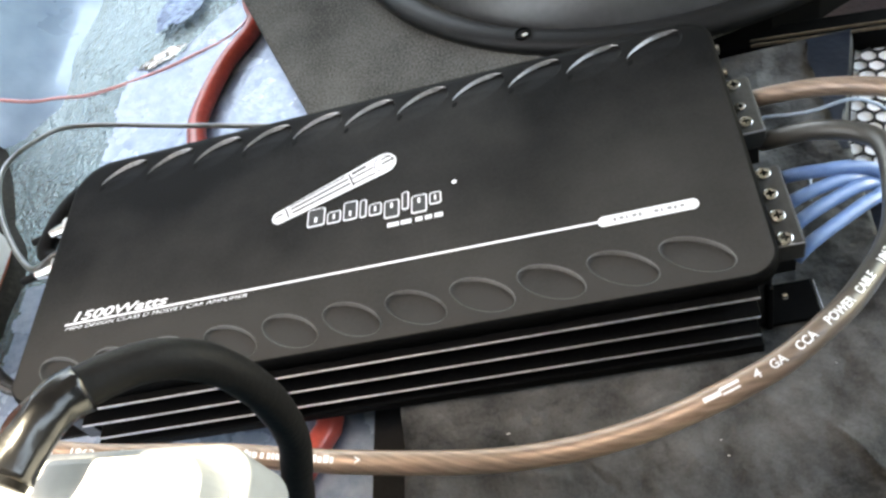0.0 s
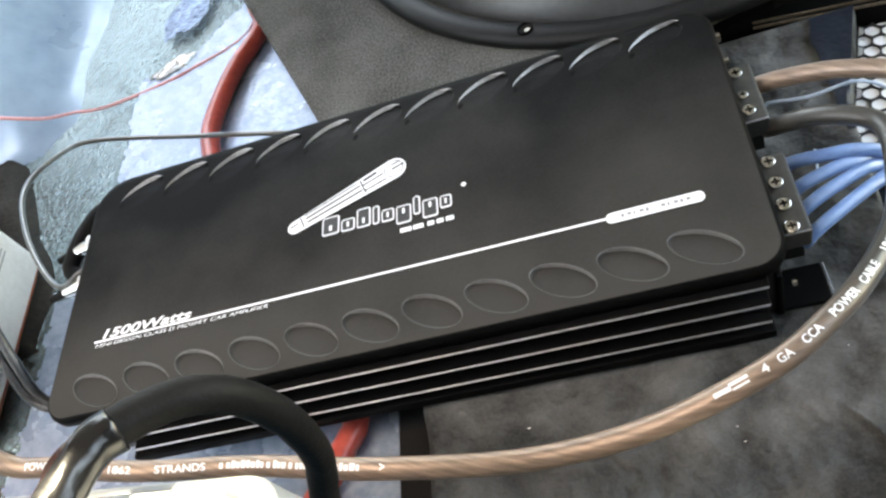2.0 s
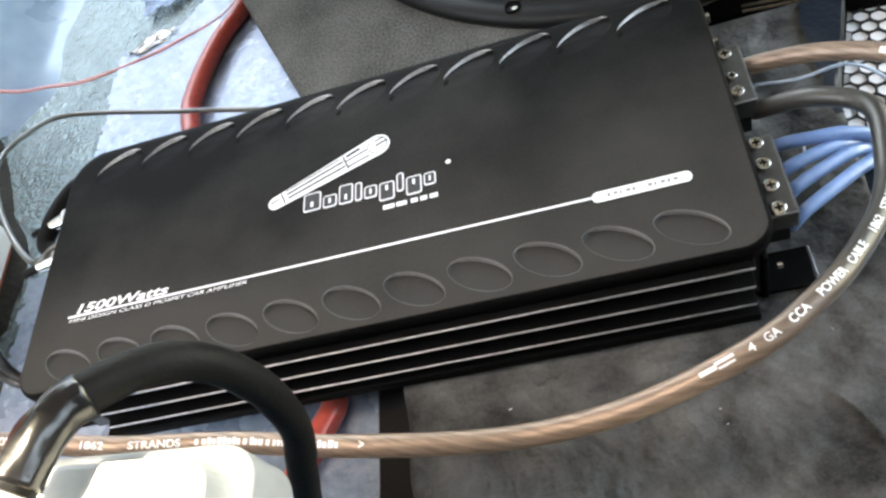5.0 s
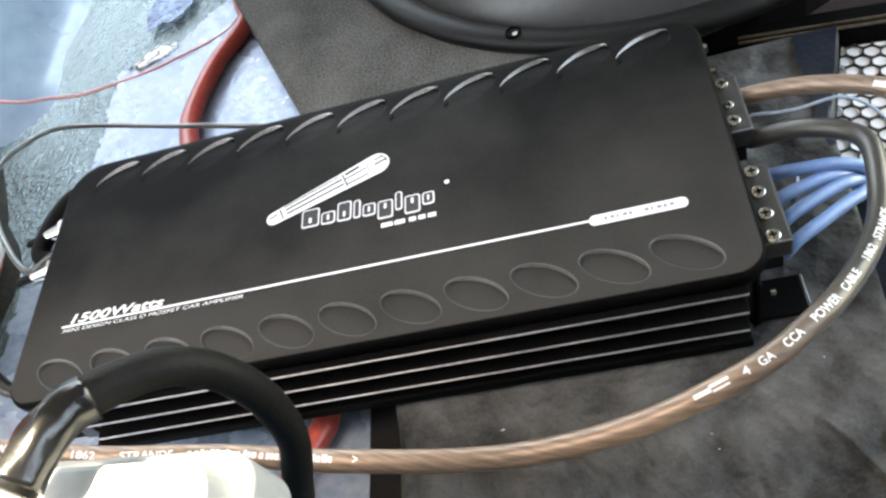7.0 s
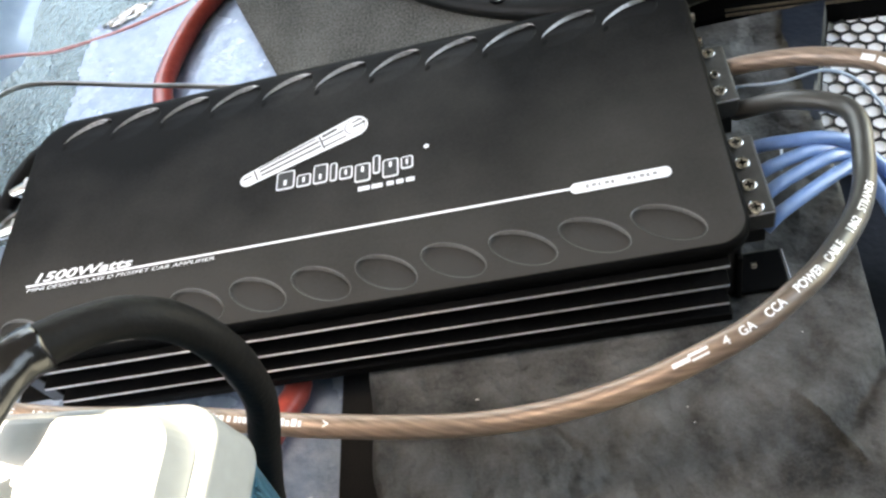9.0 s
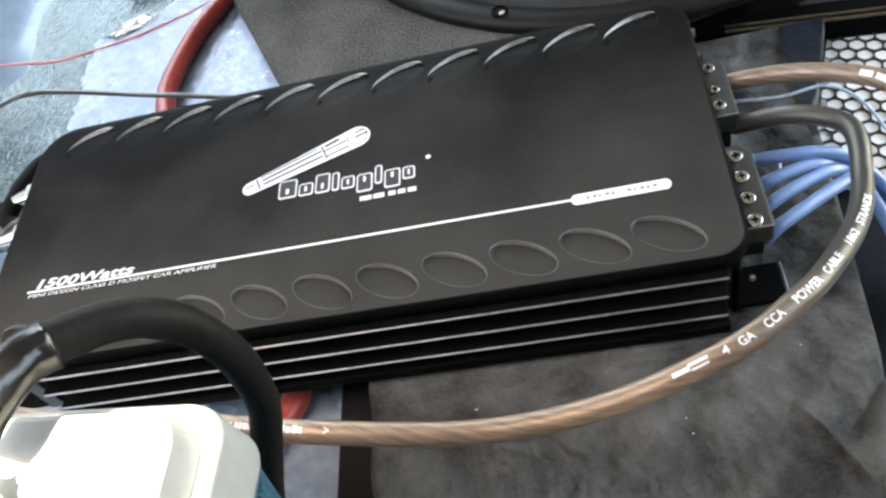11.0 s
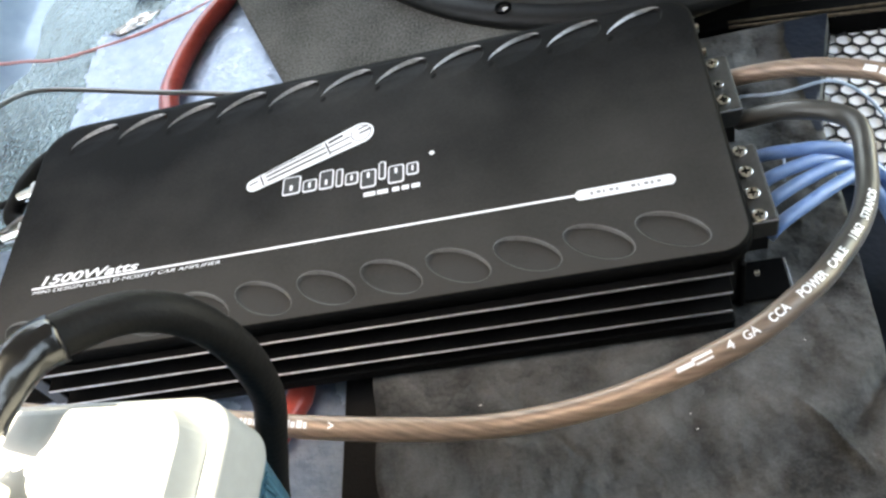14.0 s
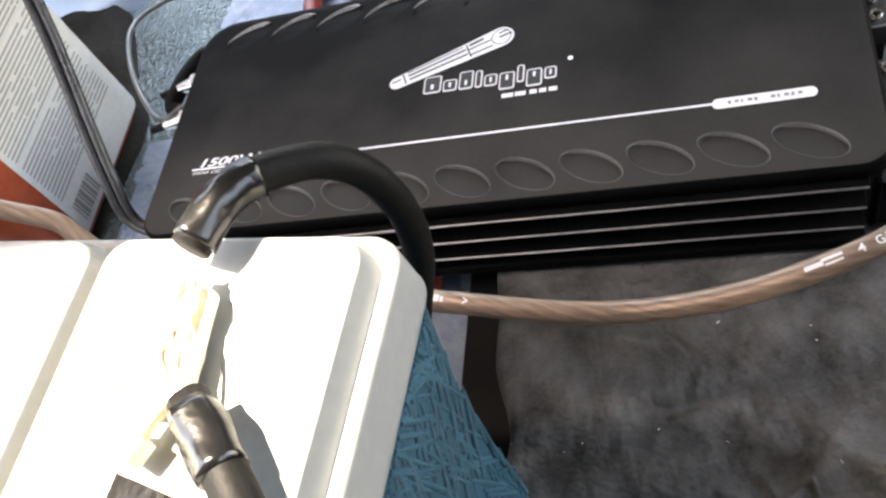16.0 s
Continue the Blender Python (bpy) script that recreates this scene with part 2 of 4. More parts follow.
# ---- mesh helpers ----
def link_mesh(name, bm, material, smooth=False):
    me = bpy.data.meshes.new(name)
    bm.normal_update()
    bm.to_mesh(me)
    bm.free()
    me.materials.append(material)
    if smooth:
        me.polygons.foreach_set("use_smooth", [True] * len(me.polygons))
    return new(name, me)


def part(name, bm, material, parent, label="", smooth=False):
    """One mesh object under a thing or a part; its mesh is in the world's metres."""
    ob = link_mesh(name, bm, material, smooth)
    ob.parent = parent
    if parent.parent is None:
        ob.matrix_parent_inverse = Matrix.Translation(-parent.location)
    return tagged(ob, label)


def thing(name, at, label, category, group="", kind=""):
    ob = new(name)
    ob.empty_display_size = 0.02
    ob.location = at
    return tagged(ob, label, category, group, kind)


def solo(name, bm, material, label, category, group="", kind="", smooth=False):
    return tagged(link_mesh(name, bm, material, smooth), label, category, group, kind)


def structure(name, bm, material, label="", smooth=False):
    return tagged(link_mesh(name, bm, material, smooth), label or name.replace("_", " "), "", "", "structure")


def box(x0, x1, y0, y1, z0, z1, bevel=0.0, segs=2, m=None):
    bm = bmesh.new()
    bmesh.ops.create_cube(bm, size=1)
    bmesh.ops.scale(bm, vec=(x1 - x0, y1 - y0, z1 - z0), verts=bm.verts)
    bmesh.ops.translate(bm, vec=((x0 + x1) / 2, (y0 + y1) / 2, (z0 + z1) / 2), verts=bm.verts)
    if bevel:
        bmesh.ops.bevel(bm, geom=bm.edges[:], offset=bevel, segments=segs, profile=0.5, affect="EDGES")
    if m:
        bmesh.ops.transform(bm, matrix=m, verts=bm.verts)
    return bm


def merge(*bms):
    out = bmesh.new()
    for b in bms:
        me = bpy.data.meshes.new("tmp")
        b.to_mesh(me)
        b.free()
        out.from_mesh(me)
        bpy.data.meshes.remove(me)
    return out


def cyl(p0, p1, r0, r1=None, segs=20, bevel=0.0):
    r1 = r0 if r1 is None else r1
    p0, p1 = Vector(p0), Vector(p1)
    bm = bmesh.new()
    bmesh.ops.create_cone(bm, cap_ends=True, segments=segs, radius1=r0, radius2=r1, depth=(p1 - p0).length)
    if bevel:
        rim = [e for e in bm.edges if abs(e.verts[0].co.z - e.verts[1].co.z) < 1e-7]
        bmesh.ops.bevel(bm, geom=rim, offset=bevel, segments=2, profile=0.5, affect="EDGES")
    q = (p1 - p0).to_track_quat("Z", "Y").to_matrix().to_4x4()
    bmesh.ops.transform(bm, matrix=Matrix.Translation((p0 + p1) / 2) @ q, verts=bm.verts)
    return bm


def spline(points, step=0.004):
    """Even points on a smooth curve through the given ones."""
    pts = [Vector(p) for p in points]
    pts = [2 * pts[0] - pts[1], *pts, 2 * pts[-1] - pts[-2]]
    out = []
    for i in range(1, len(pts) - 2):
        a, b, c, d = pts[i - 1:i + 3]
        for k in range(24):
            u = k / 24
            out.append(0.5 * (2 * b + (c - a) * u + (2 * a - 5 * b + 4 * c - d) * u * u + (3 * b - a - 3 * c + d) * u ** 3))
    out.append(pts[-2])
    even, left = [out[0]], step
    for p, q in zip(out, out[1:]):
        seg = (q - p).length
        pos = 0.0
        while seg - pos >= left:
            pos += left
            even.append(p.lerp(q, pos / seg))
            left = step
        left -= seg - pos
    even.append(out[-1])
    return even


def frames_along(path):
    """Tangent, side and up at each point, without twist."""
    out, up = [], Vector((0, 0, 1))
    for i, p in enumerate(path):
        t = (path[min(i + 1, len(path) - 1)] - path[max(i - 1, 0)]).normalized()
        up = (up - t * up.dot(t)).normalized()
        out.append((p, t, t.cross(up), up))
    return out


def tube(points, r, segs=14, step=0.004, wobble=0.0, taper=None):
    path = spline(points, step)
    bm = bmesh.new()
    uvl = bm.loops.layers.uv.new("UVMap")
    rings, fr = [], frames_along(path)
    for i, (p, t, s, u) in enumerate(fr):
        rad = r * (taper(i / (len(fr) - 1)) if taper else 1.0)
        ring = []
        for k in range(segs):
            a = 2 * math.pi * k / segs
            rr = rad * (1 + wobble * noise.noise(Vector((p.x * 150 + 3 * math.cos(a), p.y * 150 + 3 * math.sin(a), p.z * 150))))
            ring.append(bm.verts.new(p + rr * (math.cos(a) * s + math.sin(a) * u)))
        rings.append(ring)
    per = 2 * math.pi * r
    for i in range(len(rings) - 1):
        for k in range(segs):
            f = bm.faces.new((rings[i][k], rings[i][(k + 1) % segs], rings[i + 1][(k + 1) % segs], rings[i + 1][k]))
            for lp, (uu, vv) in zip(f.loops, ((i, k), (i, k + 1), (i + 1, k + 1), (i + 1, k))):
                lp[uvl].uv = (uu * step / per, vv / segs)
    bm.faces.new(rings[0][::-1]), bm.faces.new(rings[-1])
    return bm


def letters(body, size, shear=0.0, bold=0.0):
    """Flat lettering in the xy plane, from the origin to the right, and its width."""
    cu = bpy.data.curves.new("lettering", "FONT")
    cu.body, cu.size, cu.shear, cu.offset = body, size, shear, bold
    ob = new("lettering_source", cu)
    bpy.context.view_layer.update()
    me = bpy.data.meshes.new_from_object(ob.evaluated_get(bpy.context.evaluated_depsgraph_get()))
    bm = bmesh.new()
    bm.from_mesh(me)
    bpy.data.objects.remove(ob), bpy.data.meshes.remove(me), bpy.data.curves.remove(cu)
    return bm, max((v.co.x for v in bm.verts), default=0.0)


def fit_letters(body, x, y, z, width, height, shear=0.0, bold=0.0):
    bm, w = letters(body, 1.0, shear, bold)
    top = max(v.co.y for v in bm.verts)
    for v in bm.verts:
        v.co = Vector((x + v.co.x * width / w, y + v.co.y * height / top, z))
    return bm


def rect(x0, x1, y0, y1, z, shear=0.0):
    bm = bmesh.new()
    bm.faces.new([bm.verts.new((x + shear * (y - y0), y, z)) for x, y in ((x0, y0), (x1, y0), (x1, y1), (x0, y1))])
    return bm


def outline(points, z):
    bm = bmesh.new()
    bm.faces.new([bm.verts.new((x, y, z)) for x, y in points])
    return bm


def rounded(x0, x1, y0, y1, r, n=8):
    pts = []
    for cx, cy, a0 in ((x1 - r, y0 + r, -90), (x1 - r, y1 - r, 0), (x0 + r, y1 - r, 90), (x0 + r, y0 + r, 180)):
        for k in range(n + 1):
            a = radians(a0 + 90 * k / n)
            pts.append((cx + r * math.cos(a), cy + r * math.sin(a)))
    return pts


def loft(loops, cap_top=True, cap_bottom=True):
    """A skin over loops of equally many points, from the bottom up."""
    bm = bmesh.new()
    rows = [[bm.verts.new(p) for p in lp] for lp in loops]
    n = len(rows[0])
    for a, b in zip(rows, rows[1:]):
        for k in range(n):
            bm.faces.new((a[k], a[(k + 1) % n], b[(k + 1) % n], b[k]))
    if cap_bottom:
        bm.faces.new(rows[0][::-1])
    if cap_top:
        bm.faces.new(rows[-1])
    return bm


def lathe(profile, centre, segs=64):
    """A turned body from (radius, height) pairs, open at its ends."""
    bm = bmesh.new()
    rows = []
    for r, z in profile:
        rows.append([bm.verts.new((centre[0] + r * math.cos(2 * math.pi * k / segs), centre[1] + r * math.sin(2 * math.pi * k / segs), centre[2] + z)) for k in range(segs)])
    for a, b in zip(rows, rows[1:]):
        for k in range(segs):
            bm.faces.new((a[k], a[(k + 1) % segs], b[(k + 1) % segs], b[k]))
    return bm


def sheet(x0, x1, y0, y1, nx, ny, height):
    bm = bmesh.new()
    g = [[bm.verts.new((x, y, height(x, y))) for x in np.linspace(x0, x1, nx)] for y in np.linspace(y0, y1, ny)]
    for j in range(ny - 1):
        for i in range(nx - 1):
            bm.faces.new((g[j][i], g[j][i + 1], g[j + 1][i + 1], g[j + 1][i]))
    return bm


# ---- the vehicle's cargo bay ----
FLOOR = -0.03


def floor_height(x, y):
    d = math.hypot((x + 0.165) / 0.05, (y - 0.335) / 0.05)
    dent = 0.0035 * math.exp(-d * d) * noise.noise(Vector((x * 110, y * 60, 4.1)))
    return dent + FLOOR - 0.004 + 0.0035 * noise.noise(Vector((x * 14, y * 14, 0.3))) + 0.0006 * noise.noise(Vector((x * 45, y * 45, 1.7)))


structure("ground", box(-60, 60, -60, 60, -0.75, -0.7), M_ASPHALT, "pale concrete ground outside the open tailgate")
structure("floor", sheet(-0.75, 0.75, -0.55, 1.4, 260, 320, floor_height), M_METAL, "pale textured painted steel cargo floor", True)
structure("cargo_liner", merge(box(-0.75, 0.75, -0.6, -0.33, -0.034, -0.022, 0.002), box(0.25, 0.75, -0.33, 0.05, -0.034, -0.022, 0.002), box(-0.75, -0.27, -0.33, -0.02, -0.034, -0.022, 0.002)), M_DARKTRIM, "dark rubber cargo liner")
structure("floor_underside", box(-0.75, 0.75, -0.55, 1.4, -0.12, -0.05), M_SHELL)
# Walls out of view, sized and opened to shape the light inside.
structure("wall_left", merge(box(-0.8, -0.75, -0.66, 1.4, -0.12, 0.2), box(-0.8, -0.75, -0.127, 0.44, 0.2, 0.8), box(-0.8, -0.75, 1.36, 1.4, 0.2, 0.8), box(-0.8, -0.75, 0.44, 1.36, 0.76, 0.8)), M_SHELL, "unseen grey left wall shaping the light, with a window opening")
structure("wall_right", merge(box(0.75, 0.8, -0.66, 1.4, -0.12, -0.01), box(0.75, 0.8, -0.66, -0.1, -0.01, 0.40), box(0.75, 0.8, 0.55, 1.4, -0.01, 0.8), box(0.75, 0.8, -0.1, 0.55, 0.76, 0.8)), M_SHELL, "unseen dark grey right wall shaping the light, with a window opening")
structure("wall_front", merge(box(-0.8, 0.8, 1.4, 1.45, -0.12, 0.3), box(-0.8, -0.65, 1.4, 1.45, 0.3, 0.8), box(0.05, 0.8, 1.4, 1.45, 0.3, 0.8)), M_SHELL, "unseen dark front wall with a window opening")
# Added tall panel behind the camera, cuts low light from the rear.
structure("rear_blocker", box(-0.8, 0.8, -0.66, -0.6, -0.12, 1.15), M_DARKTRIM, "added unseen dark panel holding back light from behind")
# Added roof: edges keep sun on the battery, one gap feeds floor reflections.
structure("ceiling", merge(box(-0.132, 0.8, -0.6, -0.0905, 0.8, 0.84), box(-0.8, 0.8, -0.0905, 0.95, 0.8, 0.84), box(-0.8, 0.8, 1.38, 1.45, 0.8, 0.84), box(-0.8, -0.74, 0.95, 1.38, 0.8, 0.84), box(-0.2, 0.8, 0.95, 1.38, 0.8, 0.84)), M_ROOF, "added unseen pale roof blocking the sun, with gaps for light")


def arch_height(x, y):
    side = max(0.0, -0.285 - x)
    fade = min(1.0, max(0.0, (y - 0.23) / 0.07))
    fade = fade * fade * (3 - 2 * fade)
    rise = math.sqrt(side * side + 0.0004) - 0.02
    return FLOOR - 0.012 + 0.004 + 1.3 * rise * fade + (0.006 if side > 0 else 0) * fade


structure("wheel_arch", sheet(-0.75, -0.27, 0.22, 1.2, 60, 60, arch_height), M_ARCH, "smooth blue painted wheel arch", True)


def strip_height(x, y):
    return max(floor_height(x, y) * 0.35 + FLOOR * 0.65 + 0.0035, floor_height(x, y) + 0.0008)


strip = sheet(-0.262, 0.0, -0.5, 0.42, 134, 380, strip_height)
worn = []
for f in strip.faces:
    c = f.calc_center_median()
    wob = 0.004 * noise.noise(Vector((c.x * 40, c.y * 40, 7.0))) + 0.004 * noise.noise(Vector((c.x * 130, c.y * 130, 3.0)))
    # Below y 0.10 the pale strip is widened to paint more brightly lit floor.
    if c.y + wob > 0.285 + 1.1 * max(0.0, c.x + 0.19) or c.x + wob < (-0.228 if c.y > 0.10 else -0.255):
        worn.append(f)
bmesh.ops.delete(strip, geom=worn, context="FACES")
structure("floor_strip", strip, M_FILM, "smooth blue painted strip of the floor", True)

# ---- carpets and the loudspeaker box ----
def crease(x, y, x0, y0, x1, y1, wide, high):
    """A pinched fold along a line, dying out at its ends."""
    ux, uy = x1 - x0, y1 - y0
    ln = math.hypot(ux, uy)
    along_, off = ((x - x0) * ux + (y - y0) * uy) / ln, ((y - y0) * ux - (x - x0) * uy) / ln
    off += min(0.004, 0.5 * wide) * noise.noise(Vector((along_ * 60, x0 * 90, 2.0)))
    fade = max(0.0, 1 - (2 * along_ / ln - 1) ** 2)
    return 2.2 * high * fade * math.exp(-(off / (0.6 * wide)) ** 2)


FOLDS = ((0.095, -0.150, 0.125, -0.172, 0.0030, -0.0035), (0.150, -0.108, 0.175, -0.125, 0.005, 0.0025), (0.075, -0.128, 0.100, -0.140, 0.004, 0.0022), (0.120, -0.128, 0.150, -0.142, 0.004, -0.0022), (0.060, -0.165, 0.120, -0.115, 0.006, 0.0035), (0.100, -0.185, 0.150, -0.150, 0.005, -0.0040), (0.085, -0.110, 0.190, -0.135, 0.009, 0.0030), (0.135, -0.120, 0.165, -0.185, 0.004, -0.0030), (0.030, -0.150, 0.075, -0.205, 0.006, 0.0030), (0.110, -0.215, 0.200, -0.190, 0.008, 0.0040), (0.010, -0.060, 0.070, -0.075, 0.007, 0.0018), (0.160, -0.085, 0.200, -0.040, 0.006, -0.0025), (0.045, -0.100, 0.090, -0.090, 0.005, -0.0020),
         (0.128, -0.139, 0.150, -0.168, 0.0018, -0.0016), (0.088, -0.118, 0.104, -0.150, 0.0018, 0.0016), (0.104, -0.122, 0.112, -0.138, 0.0016, 0.0018), (0.150, -0.150, 0.185, -0.140, 0.0016, -0.0016), (0.060, -0.065, 0.076, -0.080, 0.0022, -0.0010), (0.118, -0.160, 0.124, -0.171, 0.0014, 0.0020), (0.150, -0.065, 0.170, -0.100, 0.0018, 0.0016))


def lumpy(x, y):
    bump = 0.0012 * noise.noise(Vector((x * 26, y * 26, 5.0))) + 0.0030 * noise.noise(Vector((x * 9, y * 9, 9.0))) + 0.0005 * noise.noise(Vector((x * 70, y * 70, 1.0)))
    return bump + sum(crease(x, y, *f) for f in FOLDS)


def mat_height(x, y):
    edge = min(1.0, max(0.0, (x + 0.0145 - 0.009 * math.exp(-((y + 0.105) / 0.035) ** 2) + 0.004 * noise.noise(Vector((2.0, y * 32, 4.0)))) / 0.008))
    right = min(1.0, max(0.0, (max(0.192 + 0.08 * y, 0.1742 + 0.344 * y) - x) / 0.004))
    k = math.sqrt(max(0.0, 1 - (1 - edge) ** 2)) * math.sqrt(max(0.0, 1 - (1 - right) ** 2))
    near = min(1.0, max(0.25, (-0.040 - y) / 0.02))
    return -0.034 + k * (0.0315 + lumpy(x, y) * near)


solo("carpet", sheet(-0.0220, 0.2255, -0.5, 0.125, 230, 500, mat_height), M_CARPET, "worn black felt carpet pad lying on the floor", "carpet", smooth=True)

# Added black sheet: the shaded gap along the felt's left edge.
solo("shade_gap_sheet", box(-0.030, 0.10, -0.5, 0.09, -0.0325, -0.0255, 0.001), M_RUBBER, "thin black sheet standing in for shade beside the felt carpet", "mat")
solo("plastic_sheet", box(0.150, 0.246, -0.12, 0.046, -0.0325, -0.0275, 0.001), M_NAVY, "thin navy plastic sheet under the speaker wires", "plastic sheet")
def film_height(x, y):
    return mat_height(min(x, 0.196), y) + 0.0022 + 0.0016 * noise.noise(Vector((x * 60, y * 40, 6.6)))


bm = sheet(0.0, 1.0, 0.052, 0.1235, 14, 28, lambda x, y: 0.0)
for v in bm.verts:
    left, right = 0.1895 + 0.12 * max(0.0, v.co.y - 0.09) + 0.002 * noise.noise(Vector((v.co.y * 60, 1.0, 3.0))), 0.1715 + 0.344 * v.co.y
    v.co.x = left + (max(right, left + 0.004) - left) * v.co.x
    v.co.z = film_height(v.co.x, v.co.y)
solo("plastic_sheet", bm, M_NAVY, "thin navy plastic sheet lying on the felt", "plastic sheet", smooth=True)
lint, dice = bmesh.new(), random.Random(11)
for k in range(22):
    x, y, a, ln = dice.uniform(-0.005, 0.185), dice.uniform(-0.20, -0.04), dice.uniform(0, math.pi), dice.choice((0.00025, 0.0003, 0.0004, 0.0007))
    dx, dy = ln * math.cos(a), ln * math.sin(a)
    lo_, hi_ = mat_height(x, y) + 0.0002, mat_height(x, y) + 0.0005
    q = [(x - dx - dy * 0.1, y - dy + dx * 0.1), (x + dx - dy * 0.1, y + dy + dx * 0.1), (x + dx + 0.0002, y + dy - 0.0002), (x - dx + 0.0002, y - dy - 0.0002)]
    lows, tops = [lint.verts.new((u, v, lo_)) for u, v in q], [lint.verts.new((u, v, hi_)) for u, v in q]
    lint.faces.new(tops)
    for i in range(4):
        lint.faces.new((lows[i], lows[(i + 1) % 4], tops[(i + 1) % 4], tops[i]))
bmesh.ops.recalc_face_normals(lint, faces=lint.faces)
solo("lint", lint, M_LABELPALE, "pale specks of lint and grit on the felt", "lint", kind="stuff")

TOP = 0.02
EDGE = Vector((-0.0559, 0.1376))
RUN = Vector((-0.0505, 0.1128)).normalized()
e0, e1 = EDGE - RUN * 0.034, EDGE + RUN * 0.65
pts = [(e0.x, e0.y), (0.130, 0.1075), (0.1487, 0.128), (0.1652, 0.1285), (0.1850, 0.1300), (0.2120, 0.1400), (0.33, 0.22), (0.5, 0.5), (0.5, e1.y), (e1.x, e1.y)]
lo = [(x, y, 0.011) for x, y in pts]
hi = [(x, y, TOP) for x, y in pts]
bm = loft([lo, hi])
bmesh.ops.bevel(bm, geom=[e for e in bm.edges if e.verts[0].co.z > 0.01 and e.verts[1].co.z > 0.01], offset=0.003, segments=2, profile=0.5, affect="EDGES")
enclosure = thing("speaker_box", (0.1, 0.3, -0.03), "grey carpeted low loudspeaker box", "speaker box")
part("carpeted_top", bm, M_CARPET2, enclosure)
low = [((x - 0.15) * 0.93 + 0.15, (y - 0.4) * 0.96 + 0.4) for x, y in pts]
part("box_body", loft([[(x, y, -0.2) for x, y in low], [(x, y, 0.0115) for x, y in low]]), M_FIN, enclosure, "black painted box side")

SUB = (0.144, 0.302, TOP)
woofer = thing("subwoofer", SUB, "large black subwoofer with a rubber surround set in the box", "subwoofer")
part("frame_ring", lathe([(0.1710, 0.0), (0.1835, -0.001), (0.1835, 0.004), (0.181, 0.0065), (0.172, 0.007), (0.1705, 0.005), (0.1703, 0.001)], SUB, 96), M_BASKET, woofer, smooth=True)
part("gasket_groove", lathe([(0.1705, 0.0030), (0.1695, -0.003), (0.1655, -0.003), (0.1645, 0.002)], SUB, 96), M_RUBBER, woofer)
part("surround", lathe([(0.1655 - 0.036 * k / 14, 0.001 + 0.019 * math.sin(math.pi * k / 14) ** 0.8) for k in range(15)], SUB, 96), M_CONE, woofer, "grey-black rubber half-roll surround", True)
part("cone", lathe([(0.1305, 0.003), (0.06, -0.03), (0.058, -0.027), (0.03, -0.016), (0.001, -0.012)], SUB, 96), M_GREYPL, woofer, smooth=True)
for k in range(8):
    a = math.atan2(0.1428 - SUB[1], 0.0636 - SUB[0]) + k * math.pi / 4
    px, py = SUB[0] + 0.1762 * math.cos(a), SUB[1] + 0.1762 * math.sin(a)
    part("screw_hole", lathe([(0.0042, 0.0), (0.0042, 0.0032), (0.0036, 0.0036), (0.0034, 0.0004), (0.0001, 0.0002)], (px, py, TOP + 0.0045), 16), M_FIN, woofer, "dark recessed screw hole")
    part("screw", merge(cyl((px + 0.0010, py - 0.0010, TOP + 0.0045), (px + 0.0010, py - 0.0010, TOP + 0.0070), 0.0016, segs=10)), M_STEEL, woofer)

# ---- amplifier ----
H = 0.05
AX0, AX1, AY0, AY1 = -0.1630, 0.1445, -0.0331, 0.0992
CX = -0.0083
amp = thing("amplifier", (CX, 0.032, 0.0), "black car audio amplifier with oval dimples and white print", "amplifier")


def oval(cx, cy, a, b, tilt, n=28):
    c, s = math.cos(radians(tilt)), math.sin(radians(tilt))
    return [(cx + a * math.cos(u) * c - b * math.sin(u) * s, cy + a * math.cos(u) * s + b * math.sin(u) * c) for u in (2 * math.pi * k / n for k in range(n))]


def turned(bm):
    """The casing stands a little askew to its print."""
    pivot = Matrix.Translation((-0.04, 0.032, 0))
    bmesh.ops.transform(bm, matrix=pivot @ Matrix.Rotation(radians(-0.65), 4, "Z") @ pivot.inverted(), verts=bm.verts)
    return bm


OVAL_A, OVAL_B = 0.0134, 0.0068
PROFILE = ((0.0, 0.0), (0.00025, 0.10), (0.0005, 0.34), (0.0008, 0.75), (0.0013, 1.0))


def dimple_at(i, far):
    """Centre and slant of a pressed oval in the near or the far row."""
    if far:
        x = -0.0070 + i * 0.02556
        return x, 0.0870 + 0.0045 * x, 28
    x = -0.0097 + i * 0.02557
    return x, -0.0204 + 0.0083 * x, -28


def depth_at(u, far):
    """How deep the oval is pressed at the turn u: all round in the near row, at its far right side alone in the far row."""
    if far:
        return max(0.0, 0.22 + 0.78 * math.sin(u + 0.75)) * 0.0014
    return 0.0014 + 0.0005 * math.sin(u - 0.3)


def oval_point(cx, cy, tilt, u, inset, z):
    c, q = math.cos(radians(tilt)), math.sin(radians(tilt))
    a, b = OVAL_A - inset, OVAL_B - inset
    return (cx + a * math.cos(u) * c - b * math.sin(u) * q, cy + a * math.cos(u) * q + b * math.sin(u) * c, z)


def dimple_rows(i, far, lift=0.0):
    """Rings of a pressed oval from its rounded lip down the wall to its floor."""
    cx, cy, tilt = dimple_at(i, far)
    us = [2 * math.pi * k / 36 for k in range(36)]
    rows = []
    for inset, fall in PROFILE:
        k = 0.9 if far else 1.0
        rows.append([oval_point(cx, cy, tilt, u, inset * k * min(1.0, depth_at(u, far) / 0.0008), H + lift - fall * depth_at(u, far)) for u in us])
    return rows


